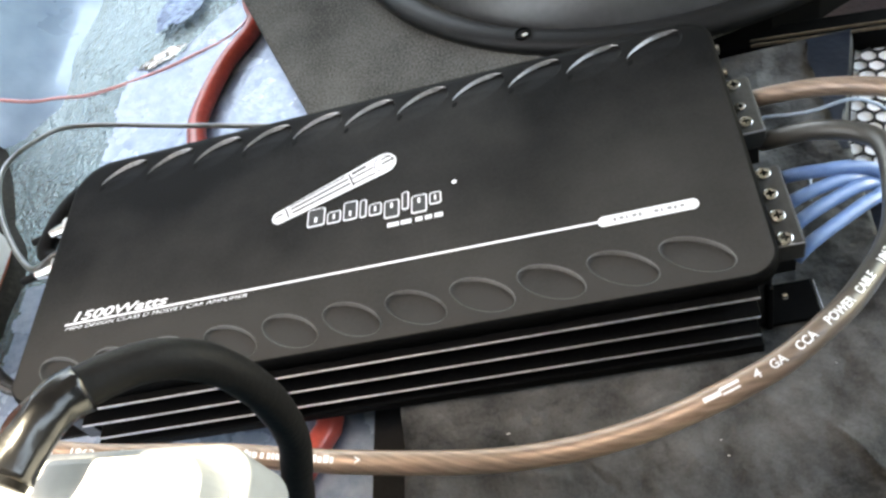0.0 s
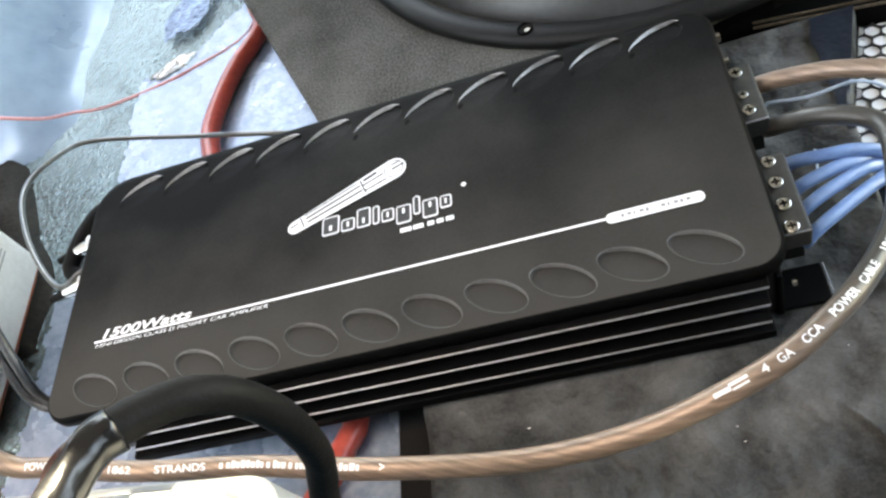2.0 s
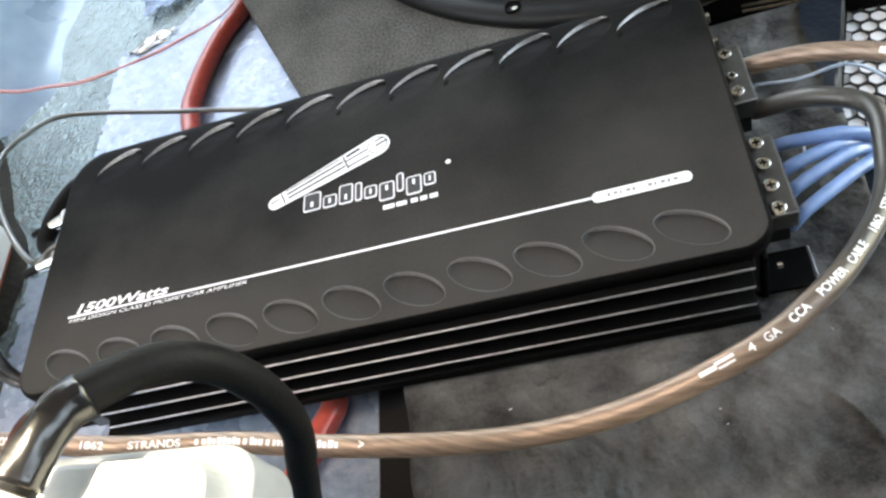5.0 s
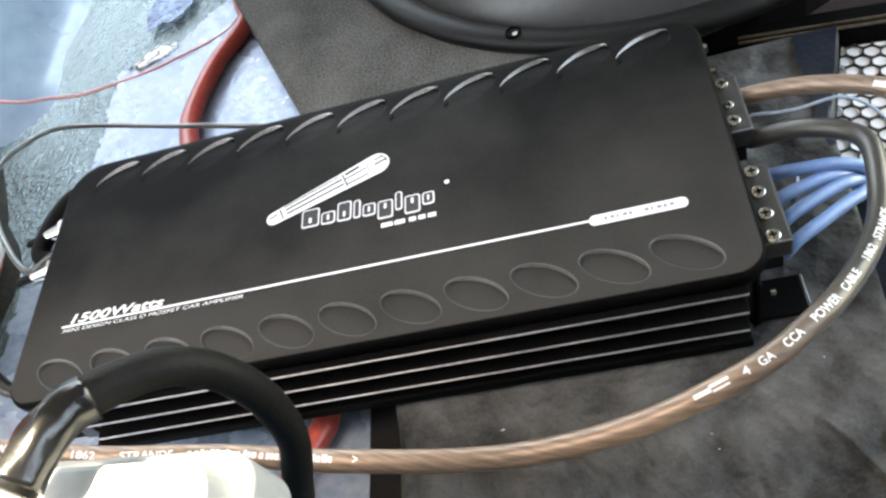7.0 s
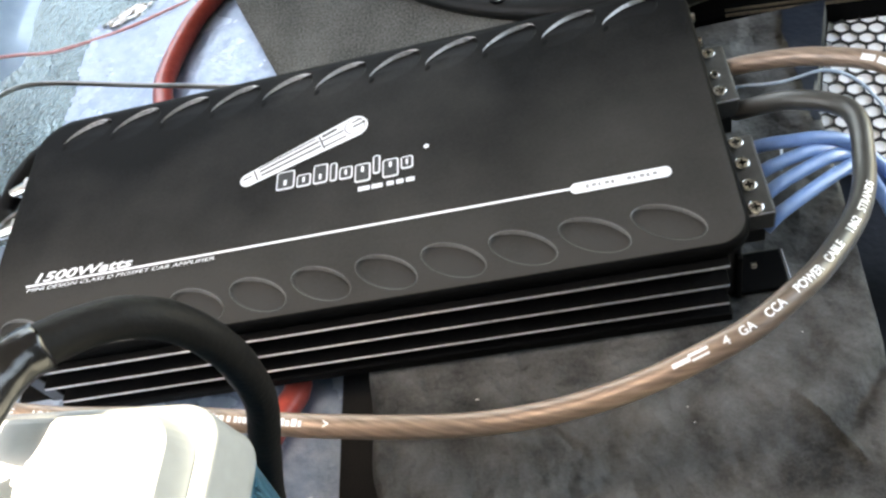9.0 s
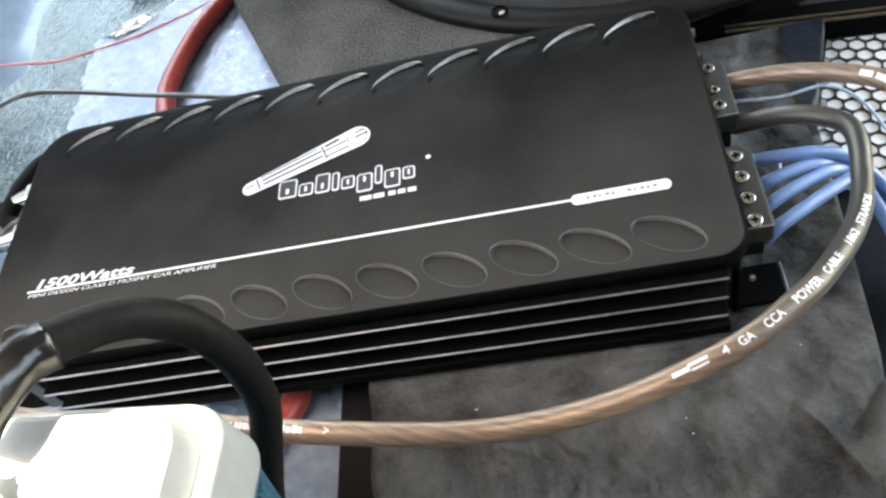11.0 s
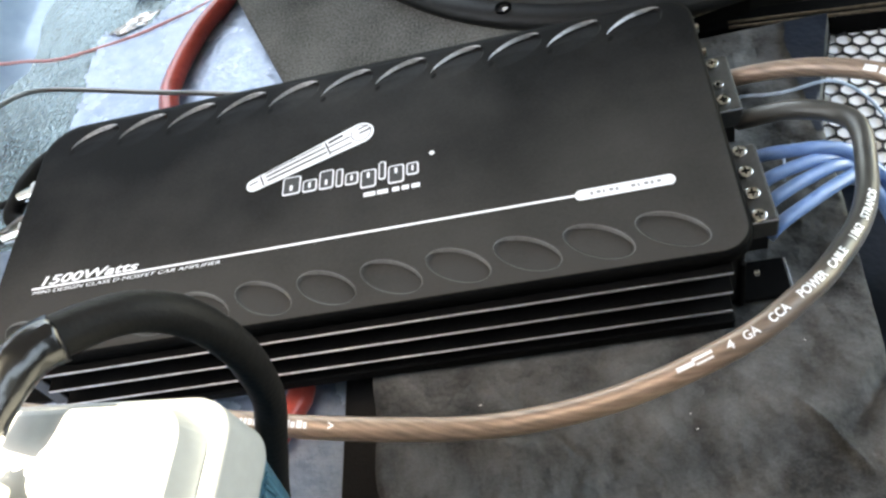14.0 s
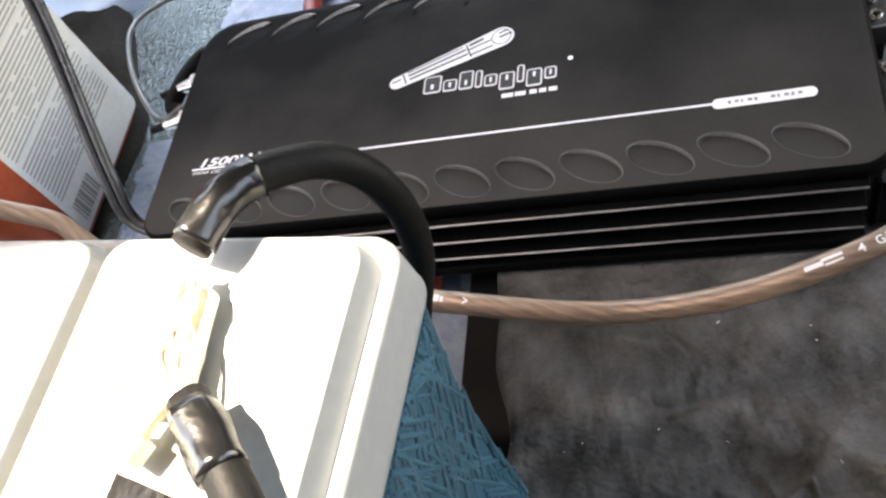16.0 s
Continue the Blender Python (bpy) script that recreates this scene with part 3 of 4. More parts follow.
def lid_ring(grow, extra=0.0):
    """The lid's outline; its left far corner is cut back more than the others."""
    x0, x1, y0, y1 = AX0 + 0.002 - grow, AX1 - 0.002 + grow, AY0 + 0.002 - grow, AY1 - 0.002 + grow + extra
    pts = []
    for cx, cy, a0, r in ((x1, y0, -90, 0.010), (x1, y1, 0, 0.010), (x0, y1, 90, 0.016), (x0, y0, 180, 0.010)):
        r += grow
        mx, my = cx + (-r if cx > 0 else r), cy + (-r if cy > 0.03 else r)
        pts += [(mx + r * math.cos(radians(a0 + 11.25 * k)), my + r * math.sin(radians(a0 + 11.25 * k))) for k in range(9)]
    return pts


def lid_mesh():
    bm = bmesh.new()
    edges = []
    rim = [bm.verts.new((x, y, H)) for x, y in lid_ring(-0.0012)]
    edges += [bm.edges.new((rim[k], rim[(k + 1) % len(rim)])) for k in range(len(rim))]
    dents = []
    for far in (False, True):
        for i in range(-5, 6):
            rows = [[bm.verts.new(p) for p in row] for row in dimple_rows(i, far)]
            edges += [bm.edges.new((rows[0][k], rows[0][(k + 1) % 36])) for k in range(36)]
            dents.append(rows)
    bmesh.ops.triangle_fill(bm, use_beauty=True, use_dissolve=False, edges=edges, normal=(0, 0, 1))
    for rows in dents:
        for a, b in zip(rows, rows[1:]):
            for k in range(36):
                bm.faces.new((a[k], a[(k + 1) % 36], b[(k + 1) % 36], b[k]))
        last = rows[-1]
        mid = bm.verts.new(sum((v.co for v in last), Vector()) / 36)
        for k in range(36):
            bm.faces.new((last[k], last[(k + 1) % 36], mid))
    prev = rim
    for grow, extra, z in ((0.0004, 0.0, H - 0.0002),):
        nxt = [bm.verts.new((x, y, z)) for x, y in lid_ring(grow, extra)]
        for k in range(len(rim)):
            bm.faces.new((prev[k], nxt[k], nxt[(k + 1) % len(rim)], prev[(k + 1) % len(rim)]))
        prev = nxt
    bmesh.ops.recalc_face_normals(bm, faces=bm.faces)
    return bm


def down_wall(s):
    """Inset and fall at the share s of the way down a dimple's wall."""
    k = min(int(s * 4), 3)
    (i0, f0), (i1, f1) = PROFILE[k], PROFILE[k + 1]
    return i0 + (i1 - i0) * (s * 4 - k), f0 + (f1 - f0) * (s * 4 - k)


def wall_strip(i, far):
    """A strip of a dimple's wall in paler colour as its painted highlight: wide on its far side, tapering to the ends,
    a thin lip on the near side of the near row.
    """
    cx, cy, tilt = dimple_at(i, far)
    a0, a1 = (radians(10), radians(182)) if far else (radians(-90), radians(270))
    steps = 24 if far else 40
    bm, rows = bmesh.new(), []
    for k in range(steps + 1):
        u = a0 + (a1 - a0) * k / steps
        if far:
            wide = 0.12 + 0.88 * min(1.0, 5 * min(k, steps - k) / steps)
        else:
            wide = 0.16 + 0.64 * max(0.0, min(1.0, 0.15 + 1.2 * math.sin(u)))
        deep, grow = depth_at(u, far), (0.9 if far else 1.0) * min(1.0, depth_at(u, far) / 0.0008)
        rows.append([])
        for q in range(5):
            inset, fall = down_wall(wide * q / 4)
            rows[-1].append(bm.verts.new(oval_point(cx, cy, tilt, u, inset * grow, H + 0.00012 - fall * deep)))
    for a, b in zip(rows, rows[1:]):
        for k in range(4):
            bm.faces.new((a[k], a[k + 1], b[k + 1], b[k]))
    bmesh.ops.recalc_face_normals(bm, faces=bm.faces)
    return turned(bm)


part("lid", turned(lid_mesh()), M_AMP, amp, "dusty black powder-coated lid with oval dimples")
# Side of the same lid in the fins' black, shade put into the colour.
part("lid_skirt", turned(loft([[(x, y, z) for x, y in lid_ring(g, e)] for g, e, z in ((0.0003, 0.0, H - 0.0068), (0.002, 0.0012, H - 0.006), (0.0020, 0.0015, H - 0.0024), (0.0014, 0.0012, H - 0.0009), (0.0004, 0.0, H - 0.0002))], False)), M_FIN, amp, "lid side with its shade put in as deeper black", True)
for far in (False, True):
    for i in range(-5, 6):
        part("dimple_rim", wall_strip(i, far), M_RIM if far else M_RIMNEAR, amp, "bright dimple edge, highlight put into its colour", True)
        if far:
            # A flat black oval on the lid at the far dimple's left end.
            cx, cy, tilt = dimple_at(i, far)
            part("dark_spot", turned(outline(oval(cx - 0.0108, cy - 0.0055, 0.0017, 0.0010, 60, 12), H + 0.0002)), M_FIN, amp)
part("case", turned(box(-0.146, 0.134, -0.026, 0.094, 0.006, H - 0.0065, 0.001)), M_FIN, amp)
part("base_plate", turned(box(-0.148, 0.137, -0.0345, 0.098, 0.0005, 0.0062, 0.0008)), M_FIN, amp)
for side in (0, 1):
    for z in (0.0415, 0.0290, 0.0165):
        y0, y1 = (-0.0356, -0.0255) if side == 0 else (0.0935, 0.103)
        fin = part("cooling_fin", turned(box(-0.139, 0.1355, y0, y1, z - 0.0007, z + 0.0007, 0.0003)), M_FIN, amp)
        tip = y0 if side == 0 else y1
        # A bright strip along the tip, in place of light falling on it.
        part("lit_fin_edge", turned(box(-0.1388, 0.1353, tip - 0.0004, tip + 0.0004, z - 0.0005, z + 0.0005, 0.0002)), M_EDGE, fin, "pale bright metal edge")
part("end_panel", box(-0.1555, -0.1475, -0.026, 0.092, 0.003, H - 0.008, 0.001), M_BLACKPL, amp)
part("end_panel", box(0.1345, 0.1415, -0.026, 0.092, 0.003, H - 0.008, 0.001), M_BLACKPL, amp)
for side, fy in ((1, -0.017), (1, 0.084), (-1, 0.084), (-1, -0.017)):
    fx = 0.1395 if side > 0 else -0.1545
    plate = [(0.0, 0.0205, -0.0075, 0.010, 0.0, 0.0026), (0.0, 0.0024, -0.0095, 0.010, 0.0020, 0.030)]
    foot = part("mounting_foot", turned(merge(*[box(min(fx, fx + side * x1), max(fx, fx + side * x1), fy + y0, fy + y1, z0, z1, 0.0008) for x0, x1, y0, y1, z0, z1 in plate])), M_FIN, amp, "black bent steel mounting foot")
    ex = fx + side * 0.0206
    part("worn_edge", box(ex - 0.0003, ex + 0.0003, fy - 0.0065, fy + 0.0070, 0.0012, 0.0030, 0.0002), M_EDGE, foot, "pale bright metal edge")
    part("foot_screw", cyl((fx + side * 0.0055, fy - 0.0082, 0.019), (fx + side * 0.0072, fy - 0.0082, 0.019), 0.0013, segs=10), M_STEEL, foot)
for sy in (0.0865, 0.0715):
    part("screw", cyl((0.1455, sy, 0.040), (0.1475, sy, 0.040), 0.0022, segs=12), M_STEEL, amp)
for name, y0, y1, screws in (("terminal_block", 0.0358, 0.0670, (0.0622, 0.0497, 0.0412)), ("terminal_block", -0.0187, 0.0180, (0.0142, 0.0042, -0.0060, -0.0160))):
    block = part(name, box(0.1405, 0.1545, y0, y1, 0.0310, 0.041, 0.001), M_GREYPL, amp, "dark grey screw terminal block")
    part("block_base", box(0.1405, 0.1530, y0 + 0.005, y1 - 0.002, 0.016, 0.0312, 0.0006), M_BLACKPL, block, "black plastic base")
    part("worn_edge", box(0.1415, 0.1540, y0 - 0.0002, y0 + 0.0005, 0.0404, 0.0412, 0.0002), M_EDGE, block, "pale rubbed edge")
    for sy in screws:
        r = 0.0028 if abs(sy - 0.0497) > 0.001 else 0.0021
        part("terminal_screw", cyl((0.1480, sy, 0.0405), (0.1480, sy, 0.0424), r, segs=14, bevel=0.0005), M_STEEL, block)
        part("screw_slot", merge(box(0.1480 - r * 0.5, 0.1480 + r * 0.5, sy - 0.0003, sy + 0.0003, 0.0420, 0.0426), box(0.1477, 0.1483, sy - r * 0.5, sy + r * 0.5, 0.0420, 0.0427)), M_FIN, block, "dark cross slot")

# print on the lid
PZ = H + 0.0003


def slanting(bm, slope):
    """Shift print so that it rises towards the left, as the casing does."""
    for v in bm.verts:
        v.co.y += slope * (0.088 - v.co.x)
    return bm


part("lettering", slanting(fit_letters("1500Watts", -0.1415, 0.0015, PZ, 0.0475, 0.0045, 0.22, 0.022), 0.0150), M_WHITE, amp, "white slanted lettering")
part("lettering", slanting(fit_letters("MINI DESIGN CLASS D MOSFET CAR AMPLIFIER", -0.1430, -0.0029, PZ, 0.0865, 0.0017, 0.2, 0.0), 0.0160), M_WHITE, amp, "small white lettering")
part("printed_line", slanting(rect(-0.1437, 0.088, 0.0002, 0.0012, PZ), 0.0132), M_WHITE, amp)
part("printed_bar", outline(rounded(0.0862, 0.1225, -0.0020, 0.0028, 0.0022), PZ + 0.0001), M_WHITE, amp)
for k in range(10):
    x = 0.0918 + k * 0.0023 + (0.0034 if k > 4 else 0.0)
    part("print_mark", rect(x, x + (0.0012, 0.0016, 0.0008, 0.0017)[k % 4], -0.0005 + 0.0003 * (k % 2), 0.0012, PZ + 0.0003), M_PILLINK, amp)
# emblem: a slanted tube in white outline
ex0, ey0, ex1, ey1 = -0.0459, 0.0378, 0.0013, 0.0555
ea = math.atan2(ey1 - ey0, ex1 - ex0)
el = math.hypot(ex1 - ex0, ey1 - ey0)


def along(u, v):
    return (ex0 + u * math.cos(ea) - v * math.sin(ea), ey0 + u * math.sin(ea) + v * math.cos(ea))


def capsule(u0, u1, r0, r1, n=10):
    pts = [along(u1 + r1 * math.cos(a), r1 * math.sin(a)) for a in (math.pi * (-0.5 + k / n) for k in range(n + 1))]
    return pts + [along(u0 + r0 * math.cos(a), r0 * math.sin(a)) for a in (math.pi * (0.5 + k / n) for k in range(n + 1))]


part("emblem", merge(outline(capsule(0.0, el, 0.0035, 0.0058), PZ)), M_WHITE, amp, "white printed tube emblem")
for u0, u1, v0, v1, w in ((0.006, 0.034, -0.0013, -0.0016, 0.0005), (0.006, 0.034, 0.0010, 0.0014, 0.0005), (0.006, 0.033, 0.0029, 0.0036, 0.0003), (0.035, 0.0455, -0.0028, -0.0030, 0.0004), (0.035, 0.0455, 0.0006, 0.0007, 0.0004), (0.036, 0.043, 0.0030, 0.0034, 0.0007), (0.0495, 0.0555, 0.0000, 0.0000, 0.0005), (0.0500, 0.0545, 0.0025, 0.0025, 0.0004), (0.0345, 0.0352, -0.004, 0.004, 0.0), (-0.002, 0.0022, 0.0008, 0.001, 0.0004), (0.0035, 0.0042, -0.003, 0.003, 0.0)):
    if w:
        q = [along(u0, v0 - w), along(u1, v1 - w), along(u1, v1 + w), along(u0, v0 + w)]
    else:
        q = [along(u0, v0), along(u1, v0), along(u1, v1), along(u0, v1)]
    part("emblem_line", outline(q, PZ + 0.0002), M_INK, amp)
ring = bmesh.new()
for k in range(20):
    a0, a1 = 2 * math.pi * k / 20, 2 * math.pi * (k + 1) / 20
    ring.faces.new([ring.verts.new((*along(el + r * math.cos(a), r * math.sin(a)), PZ + 0.0002)) for r, a in ((0.0042, a0), (0.0046, a0), (0.0046, a1), (0.0042, a1))])
part("emblem_line", ring, M_INK, amp)
# brand word as plain outlined blocks
xw = -0.0325
for wd, lo_y, hi_y in ((0.0085, 0, 0.0098), (0.0068, 0, 0.0066), (0.0068, 0, 0.0102), (0.0036, 0, 0.0098), (0.0062, 0, 0.0066), (0.0072, -0.0030, 0.0066), (0.0036, 0, 0.0098), (0.0072, -0.0030, 0.0066), (0.0056, 0, 0.0066)):
    base = 0.0284 - (xw + 0.0325) * 0.035
    part("print_block", outline(rounded(xw, xw + wd - 0.0004, base + lo_y, base + hi_y, 0.0012, 3), PZ), M_WHITE, amp)
    part("print_core", outline(rounded(xw + 0.0006, xw + wd - 0.0010, base + lo_y + 0.0007, base + hi_y - 0.0007, 0.0007, 3), PZ + 0.0002), M_INK, amp)
    if wd > 0.005:
        part("print_block", outline(rounded(xw + wd * 0.40, xw + wd * 0.56, base + max(lo_y, 0.0) + 0.0019, base + 0.0048, 0.0004, 3), PZ + 0.0004), M_WHITE, amp)
    xw += wd + 0.0005
part("print_block", outline(oval(0.0322, 0.0362, 0.0011, 0.0011, 0, 12), PZ), M_WHITE, amp)
for x0, x1 in ((0.0035, 0.0085), (0.0092, 0.0138), (0.0155, 0.0185), (0.0195, 0.0225), (0.0235, 0.027)):
    part("print_block", rect(x0, x1, 0.0196, 0.0218, PZ), M_WHITE, amp)

# ---- cables at the amplifier ----
POWER = [(-0.42, -0.05, -0.022), (-0.37, -0.055, 0.03), (-0.31, -0.06, 0.11), (-0.25, -0.0605, 0.139), (-0.185, -0.0605, 0.1285), (-0.1614, -0.0600, 0.1148), (-0.1477, -0.0605, 0.106), (-0.1400, -0.0650, 0.099), (-0.1285, -0.0704, 0.0905), (-0.1140, -0.0720, 0.0872), (-0.0970, -0.0755, 0.0855), (-0.0780, -0.0780, 0.0815), (-0.0421, -0.0799, 0.0735), (0.0017, -0.0892, 0.0742), (0.0490, -0.0928, 0.0675), (0.0881, -0.0919, 0.0715), (0.1240, -0.0841, 0.0790), (0.1441, -0.0720, 0.0785), (0.1577, -0.0585, 0.0723), (0.1727, -0.0379, 0.0631), (0.1824, -0.0143, 0.0546), (0.1864, 0.0118, 0.050), (0.1712, 0.0275, 0.044), (0.1534, 0.0395, 0.030)]
R_PW = 0.0037


def wrapped(path_pts, bm, start, angle, radius):
    """Lays flat lettering on a cable: x runs along it from start, y round it."""
    path = spline(path_pts, 0.001)
    fr = frames_along(path)
    for v in bm.verts:
        i = min(max(int((start + v.co.x) / 0.001), 0), len(fr) - 2)
        p, t, s, u = fr[i]
        a = angle - v.co.y / radius
        v.co = p + t * (start + v.co.x - i * 0.001) + radius * (math.cos(a) * -s + math.sin(a) * u)
    return bm


def length_to(path_pts, x_at):
    path = spline(path_pts, 0.001)
    best = min(range(len(path)), key=lambda i: (path[i] - Vector(x_at)).length)
    return best * 0.001


power = solo("power_cable", tube(POWER, R_PW, 18, 0.003), M_STRAND, "copper-coloured power cable in a clear jacket with white print", "cable", smooth=True)


def cable_print(body, start, width, height, angle):
    bm, w = letters(body, 1.0, 0.0, 0.02)
    top = max(v.co.y for v in bm.verts)
    bmesh.ops.subdivide_edges(bm, edges=[e for e in bm.edges if e.calc_length() > 0.4], cuts=1)
    for v in bm.verts:
        v.co = Vector((v.co.x * width / w, (v.co.y / top - 0.5) * height, 0))
    part("lettering", wrapped(POWER, bm, start, angle, R_PW + 0.00025), M_WHITE, power, "white print on the jacket")


def cable_bar(start, width, v0, v1, angle):
    bm = bmesh.new()
    n = max(2, int(width / 0.002))
    row = [(bm.verts.new((width * k / n, v0, 0)), bm.verts.new((width * k / n, v1, 0))) for k in range(n + 1)]
    for (a, b), (c, d) in zip(row, row[1:]):
        bm.faces.new((a, c, d, b))
    part("print_bar", wrapped(POWER, bm, start, angle, R_PW + 0.00025), M_WHITE, power)


rnd = random.Random(4)
ANG = radians(114)
s4 = length_to(POWER, (0.1225, -0.0846, 0.0788))
PH = 0.0026
for word, off, wide in (("4", -0.0004, 0.0020), ("GA", 0.0044, 0.0046), ("CCA", 0.0126, 0.0066), ("POWER", 0.0236, 0.0116), ("CABLE", 0.0382, 0.0108), ("1862", 0.0545, 0.0086), ("STRANDS", 0.0665, 0.0170)):
    cable_print(word, s4 + off, wide, PH, ANG)
for u0, u1, v0, v1 in ((-0.0150, -0.0098, -0.0007, 0.0007), (-0.0100, -0.0042, 0.0003, 0.0013), (-0.0095, -0.0045, -0.0011, -0.0004)):
    cable_bar(s4 + u0, u1 - u0, v0, v1, ANG)
sa = length_to(POWER, (0.0013, -0.0891, 0.0742))
cable_print(">", sa + 0.003, 0.0018, PH, ANG)
u = -0.056
while u < -0.004:
    w = rnd.uniform(0.0011, 0.0019)
    cable_bar(sa + u, w, -0.0010, 0.0009 if rnd.random() < 0.7 else 0.0014, ANG)
    u += w + rnd.choice((0.0004, 0.0004, 0.0004, 0.0012))
cable_print("STRANDS", sa - 0.0785, 0.0175, PH, ANG)
cable_print("1862", sa - 0.0955, 0.0088, PH, ANG)
cable_print("CABLE", sa - 0.1120, 0.0112, PH, ANG)
cable_print("POWER", sa - 0.1280, 0.0122, PH, ANG)

GROUND = [(0.150, 0.0635, 0.029), (0.1582, 0.0616, 0.032), (0.1670, 0.0591, 0.0345), (0.1788, 0.0543, 0.038), (0.1894, 0.0482, 0.041), (0.2000, 0.0402, 0.044), (0.2090, 0.0310, 0.045), (0.235, -0.002, 0.043), (0.250, -0.04, 0.03), (0.262, -0.12, -0.022), (0.27, -0.3, -0.026)]
upper = solo("power_cable", tube(GROUND, R_PW, 18, 0.003), M_STRANDB, "copper-coloured power cable in a clear jacket, curving away", "cable", smooth=True)
for u in (0.058, 0.064):
    bm = rect(0, 0.005, -0.0012, 0.0012, 0)
    part("print_bar", wrapped(GROUND, bm, u, ANG, R_PW + 0.00025), M_WHITE, upper)

BLUE = [[(0.152, 0.0200, 0.026), (0.1578, 0.0208, 0.029), (0.1700, 0.0199, 0.0295), (0.1827, 0.0204, 0.027), (0.1946, 0.0185, 0.020), (0.212, 0.004, 0.002), (0.225, -0.03, -0.014), (0.23, -0.2, -0.027)],
        [(0.152, 0.0068, 0.026), (0.1581, 0.0092, 0.029), (0.1683, 0.0131, 0.028), (0.1789, 0.0170, 0.025), (0.1923, 0.0195, 0.016), (0.208, 0.005, 0.000), (0.219, -0.035, -0.016), (0.225, -0.2, -0.027)],
        [(0.152, -0.0038, 0.026), (0.1583, -0.0003, 0.029), (0.1708, 0.0071, 0.027), (0.1850, 0.0146, 0.0225), (0.1935, 0.0155, 0.014), (0.206, 0.000, -0.002), (0.216, -0.04, -0.018), (0.218, -0.2, -0.027)],
        [(0.152, -0.0150, 0.026), (0.1578, -0.0116, 0.029), (0.1724, -0.0020, 0.027), (0.1853, 0.0069, 0.023), (0.1934, 0.0105, 0.018), (0.204, -0.002, 0.000), (0.212, -0.05, -0.018), (0.21, -0.2, -0.027)]]
for pts in BLUE:
    solo("speaker_wire", tube(pts, 0.0026, 12, 0.003), M_BLUE, "blue insulated speaker wire from the terminal block", "wire", "blue speaker wires", smooth=True)
solo("thin_wire", tube([(0.152, 0.0497, 0.026), (0.1573, 0.0540, 0.028), (0.1654, 0.0518, 0.029), (0.1745, 0.0500, 0.030), (0.1828, 0.0502, 0.031), (0.1899, 0.0508, 0.031), (0.1982, 0.0490, 0.028), (0.2063, 0.0430, 0.022), (0.214, 0.030, 0.012), (0.225, -0.01, 0.0), (0.23, -0.1, -0.026)], 0.0007, 8, 0.004), M_PALEWIRE, "thin pale blue remote wire", "wire", smooth=True)
solo("thin_wire", tube([(0.174, 0.046, 0.0), (0.172, 0.037, 0.004), (0.170, 0.028, 0.001)], 0.0006, 6, 0.004), M_PALEWIRE, "thin pale loose wire on the carpet", "wire", smooth=True)

# ---- cables on the floor behind ----
RED = [(-0.19, 0.52, -0.021), (-0.150, 0.39, -0.021), (-0.131, 0.315, -0.021), (-0.1249, 0.2885, -0.022), (-0.1422, 0.2540, -0.022), (-0.1532, 0.2143, -0.022), (-0.1525, 0.1837, -0.022), (-0.130, 0.110, -0.022), (-0.075, 0.025, -0.022), (-0.0508, -0.0173, -0.022), (-0.0554, -0.0359, -0.022), (-0.085, -0.08, -0.022), (-0.13, -0.12, -0.022)]
solo("red_cable", tube(RED, 0.0062, 16, 0.005), M_RED, "thick red power cable running under the amplifier", "cable", smooth=True)
solo("thin_red_wire", tube([(-0.40, 0.24, 0.10), (-0.33, 0.235, 0.036), (-0.2847, 0.2386, 0.004), (-0.2720, 0.2590, -0.017), (-0.2477, 0.2675, -0.0275), (-0.1818, 0.2785, -0.0278), (-0.1350, 0.3089, -0.0278), (-0.15, 0.42, -0.0278)], 0.0012, 8, 0.005), M_REDTHIN, "thin red wire lying on the floor", "wire", smooth=True)
solo("signal_wire", tube([(0.000, 0.100, 0.010), (-0.040, 0.1275, 0.010), (-0.0742, 0.1408, 0.010), (-0.1065, 0.1548, 0.007), (-0.1480, 0.1730, 0.002), (-0.2294, 0.2007, 0.0), (-0.2479, 0.1827, 0.010), (-0.2517, 0.1500, 0.020), (-0.2249, 0.0986, 0.030), (-0.1901, 0.0555, 0.035), (-0.1694, 0.0568, 0.040), (-0.150, 0.060, 0.036)], 0.0016, 10, 0.004), M_GREYWIRE, "grey signal wire looping to the amplifier's end panel", "wire", smooth=True)

for py, pz, run in ((0.0790, 0.0350, 0.030), (0.0545, 0.0350, 0.029)):
    plug = thing("audio_plug", (-0.1560, py, pz), "silvery metal audio plug in the amplifier's end panel", "plug", "audio plugs")
    part("barrel", cyl((-0.1550, py, pz), (-0.1560 - run * 0.6, py - 0.002, pz), 0.0052, 0.0050, 20, 0.0006), M_LEAD, plug, smooth=False)
    part("collar", cyl((-0.1560 - run * 0.58, py - 0.002, pz), (-0.1560 - run, py - 0.0035, pz - 0.001), 0.0038, 0.0026, 16, 0.0004), M_STEEL, plug)
    part("strain_relief", cyl((-0.1560 - run * 0.98, py - 0.0035, pz - 0.001), (-0.1560 - run * 1.3, py - 0.005, pz - 0.002), 0.0022, 0.0018, 12), M_RUBBER, plug)
solo("black_cable", tube([(-0.130, 0.085, 0.012), (-0.1450, 0.1000, 0.022), (-0.1620, 0.1060, 0.028), (-0.1715, 0.1040, 0.031), (-0.1795, 0.0940, 0.033), (-0.1850, 0.0770, 0.033), (-0.1850, 0.0640, 0.030), (-0.152, 0.056, 0.026)], 0.0046, 12, 0.003, 0.08), M_RUBBER, "black cable sleeve bent round the amplifier's end", "cable", smooth=True)


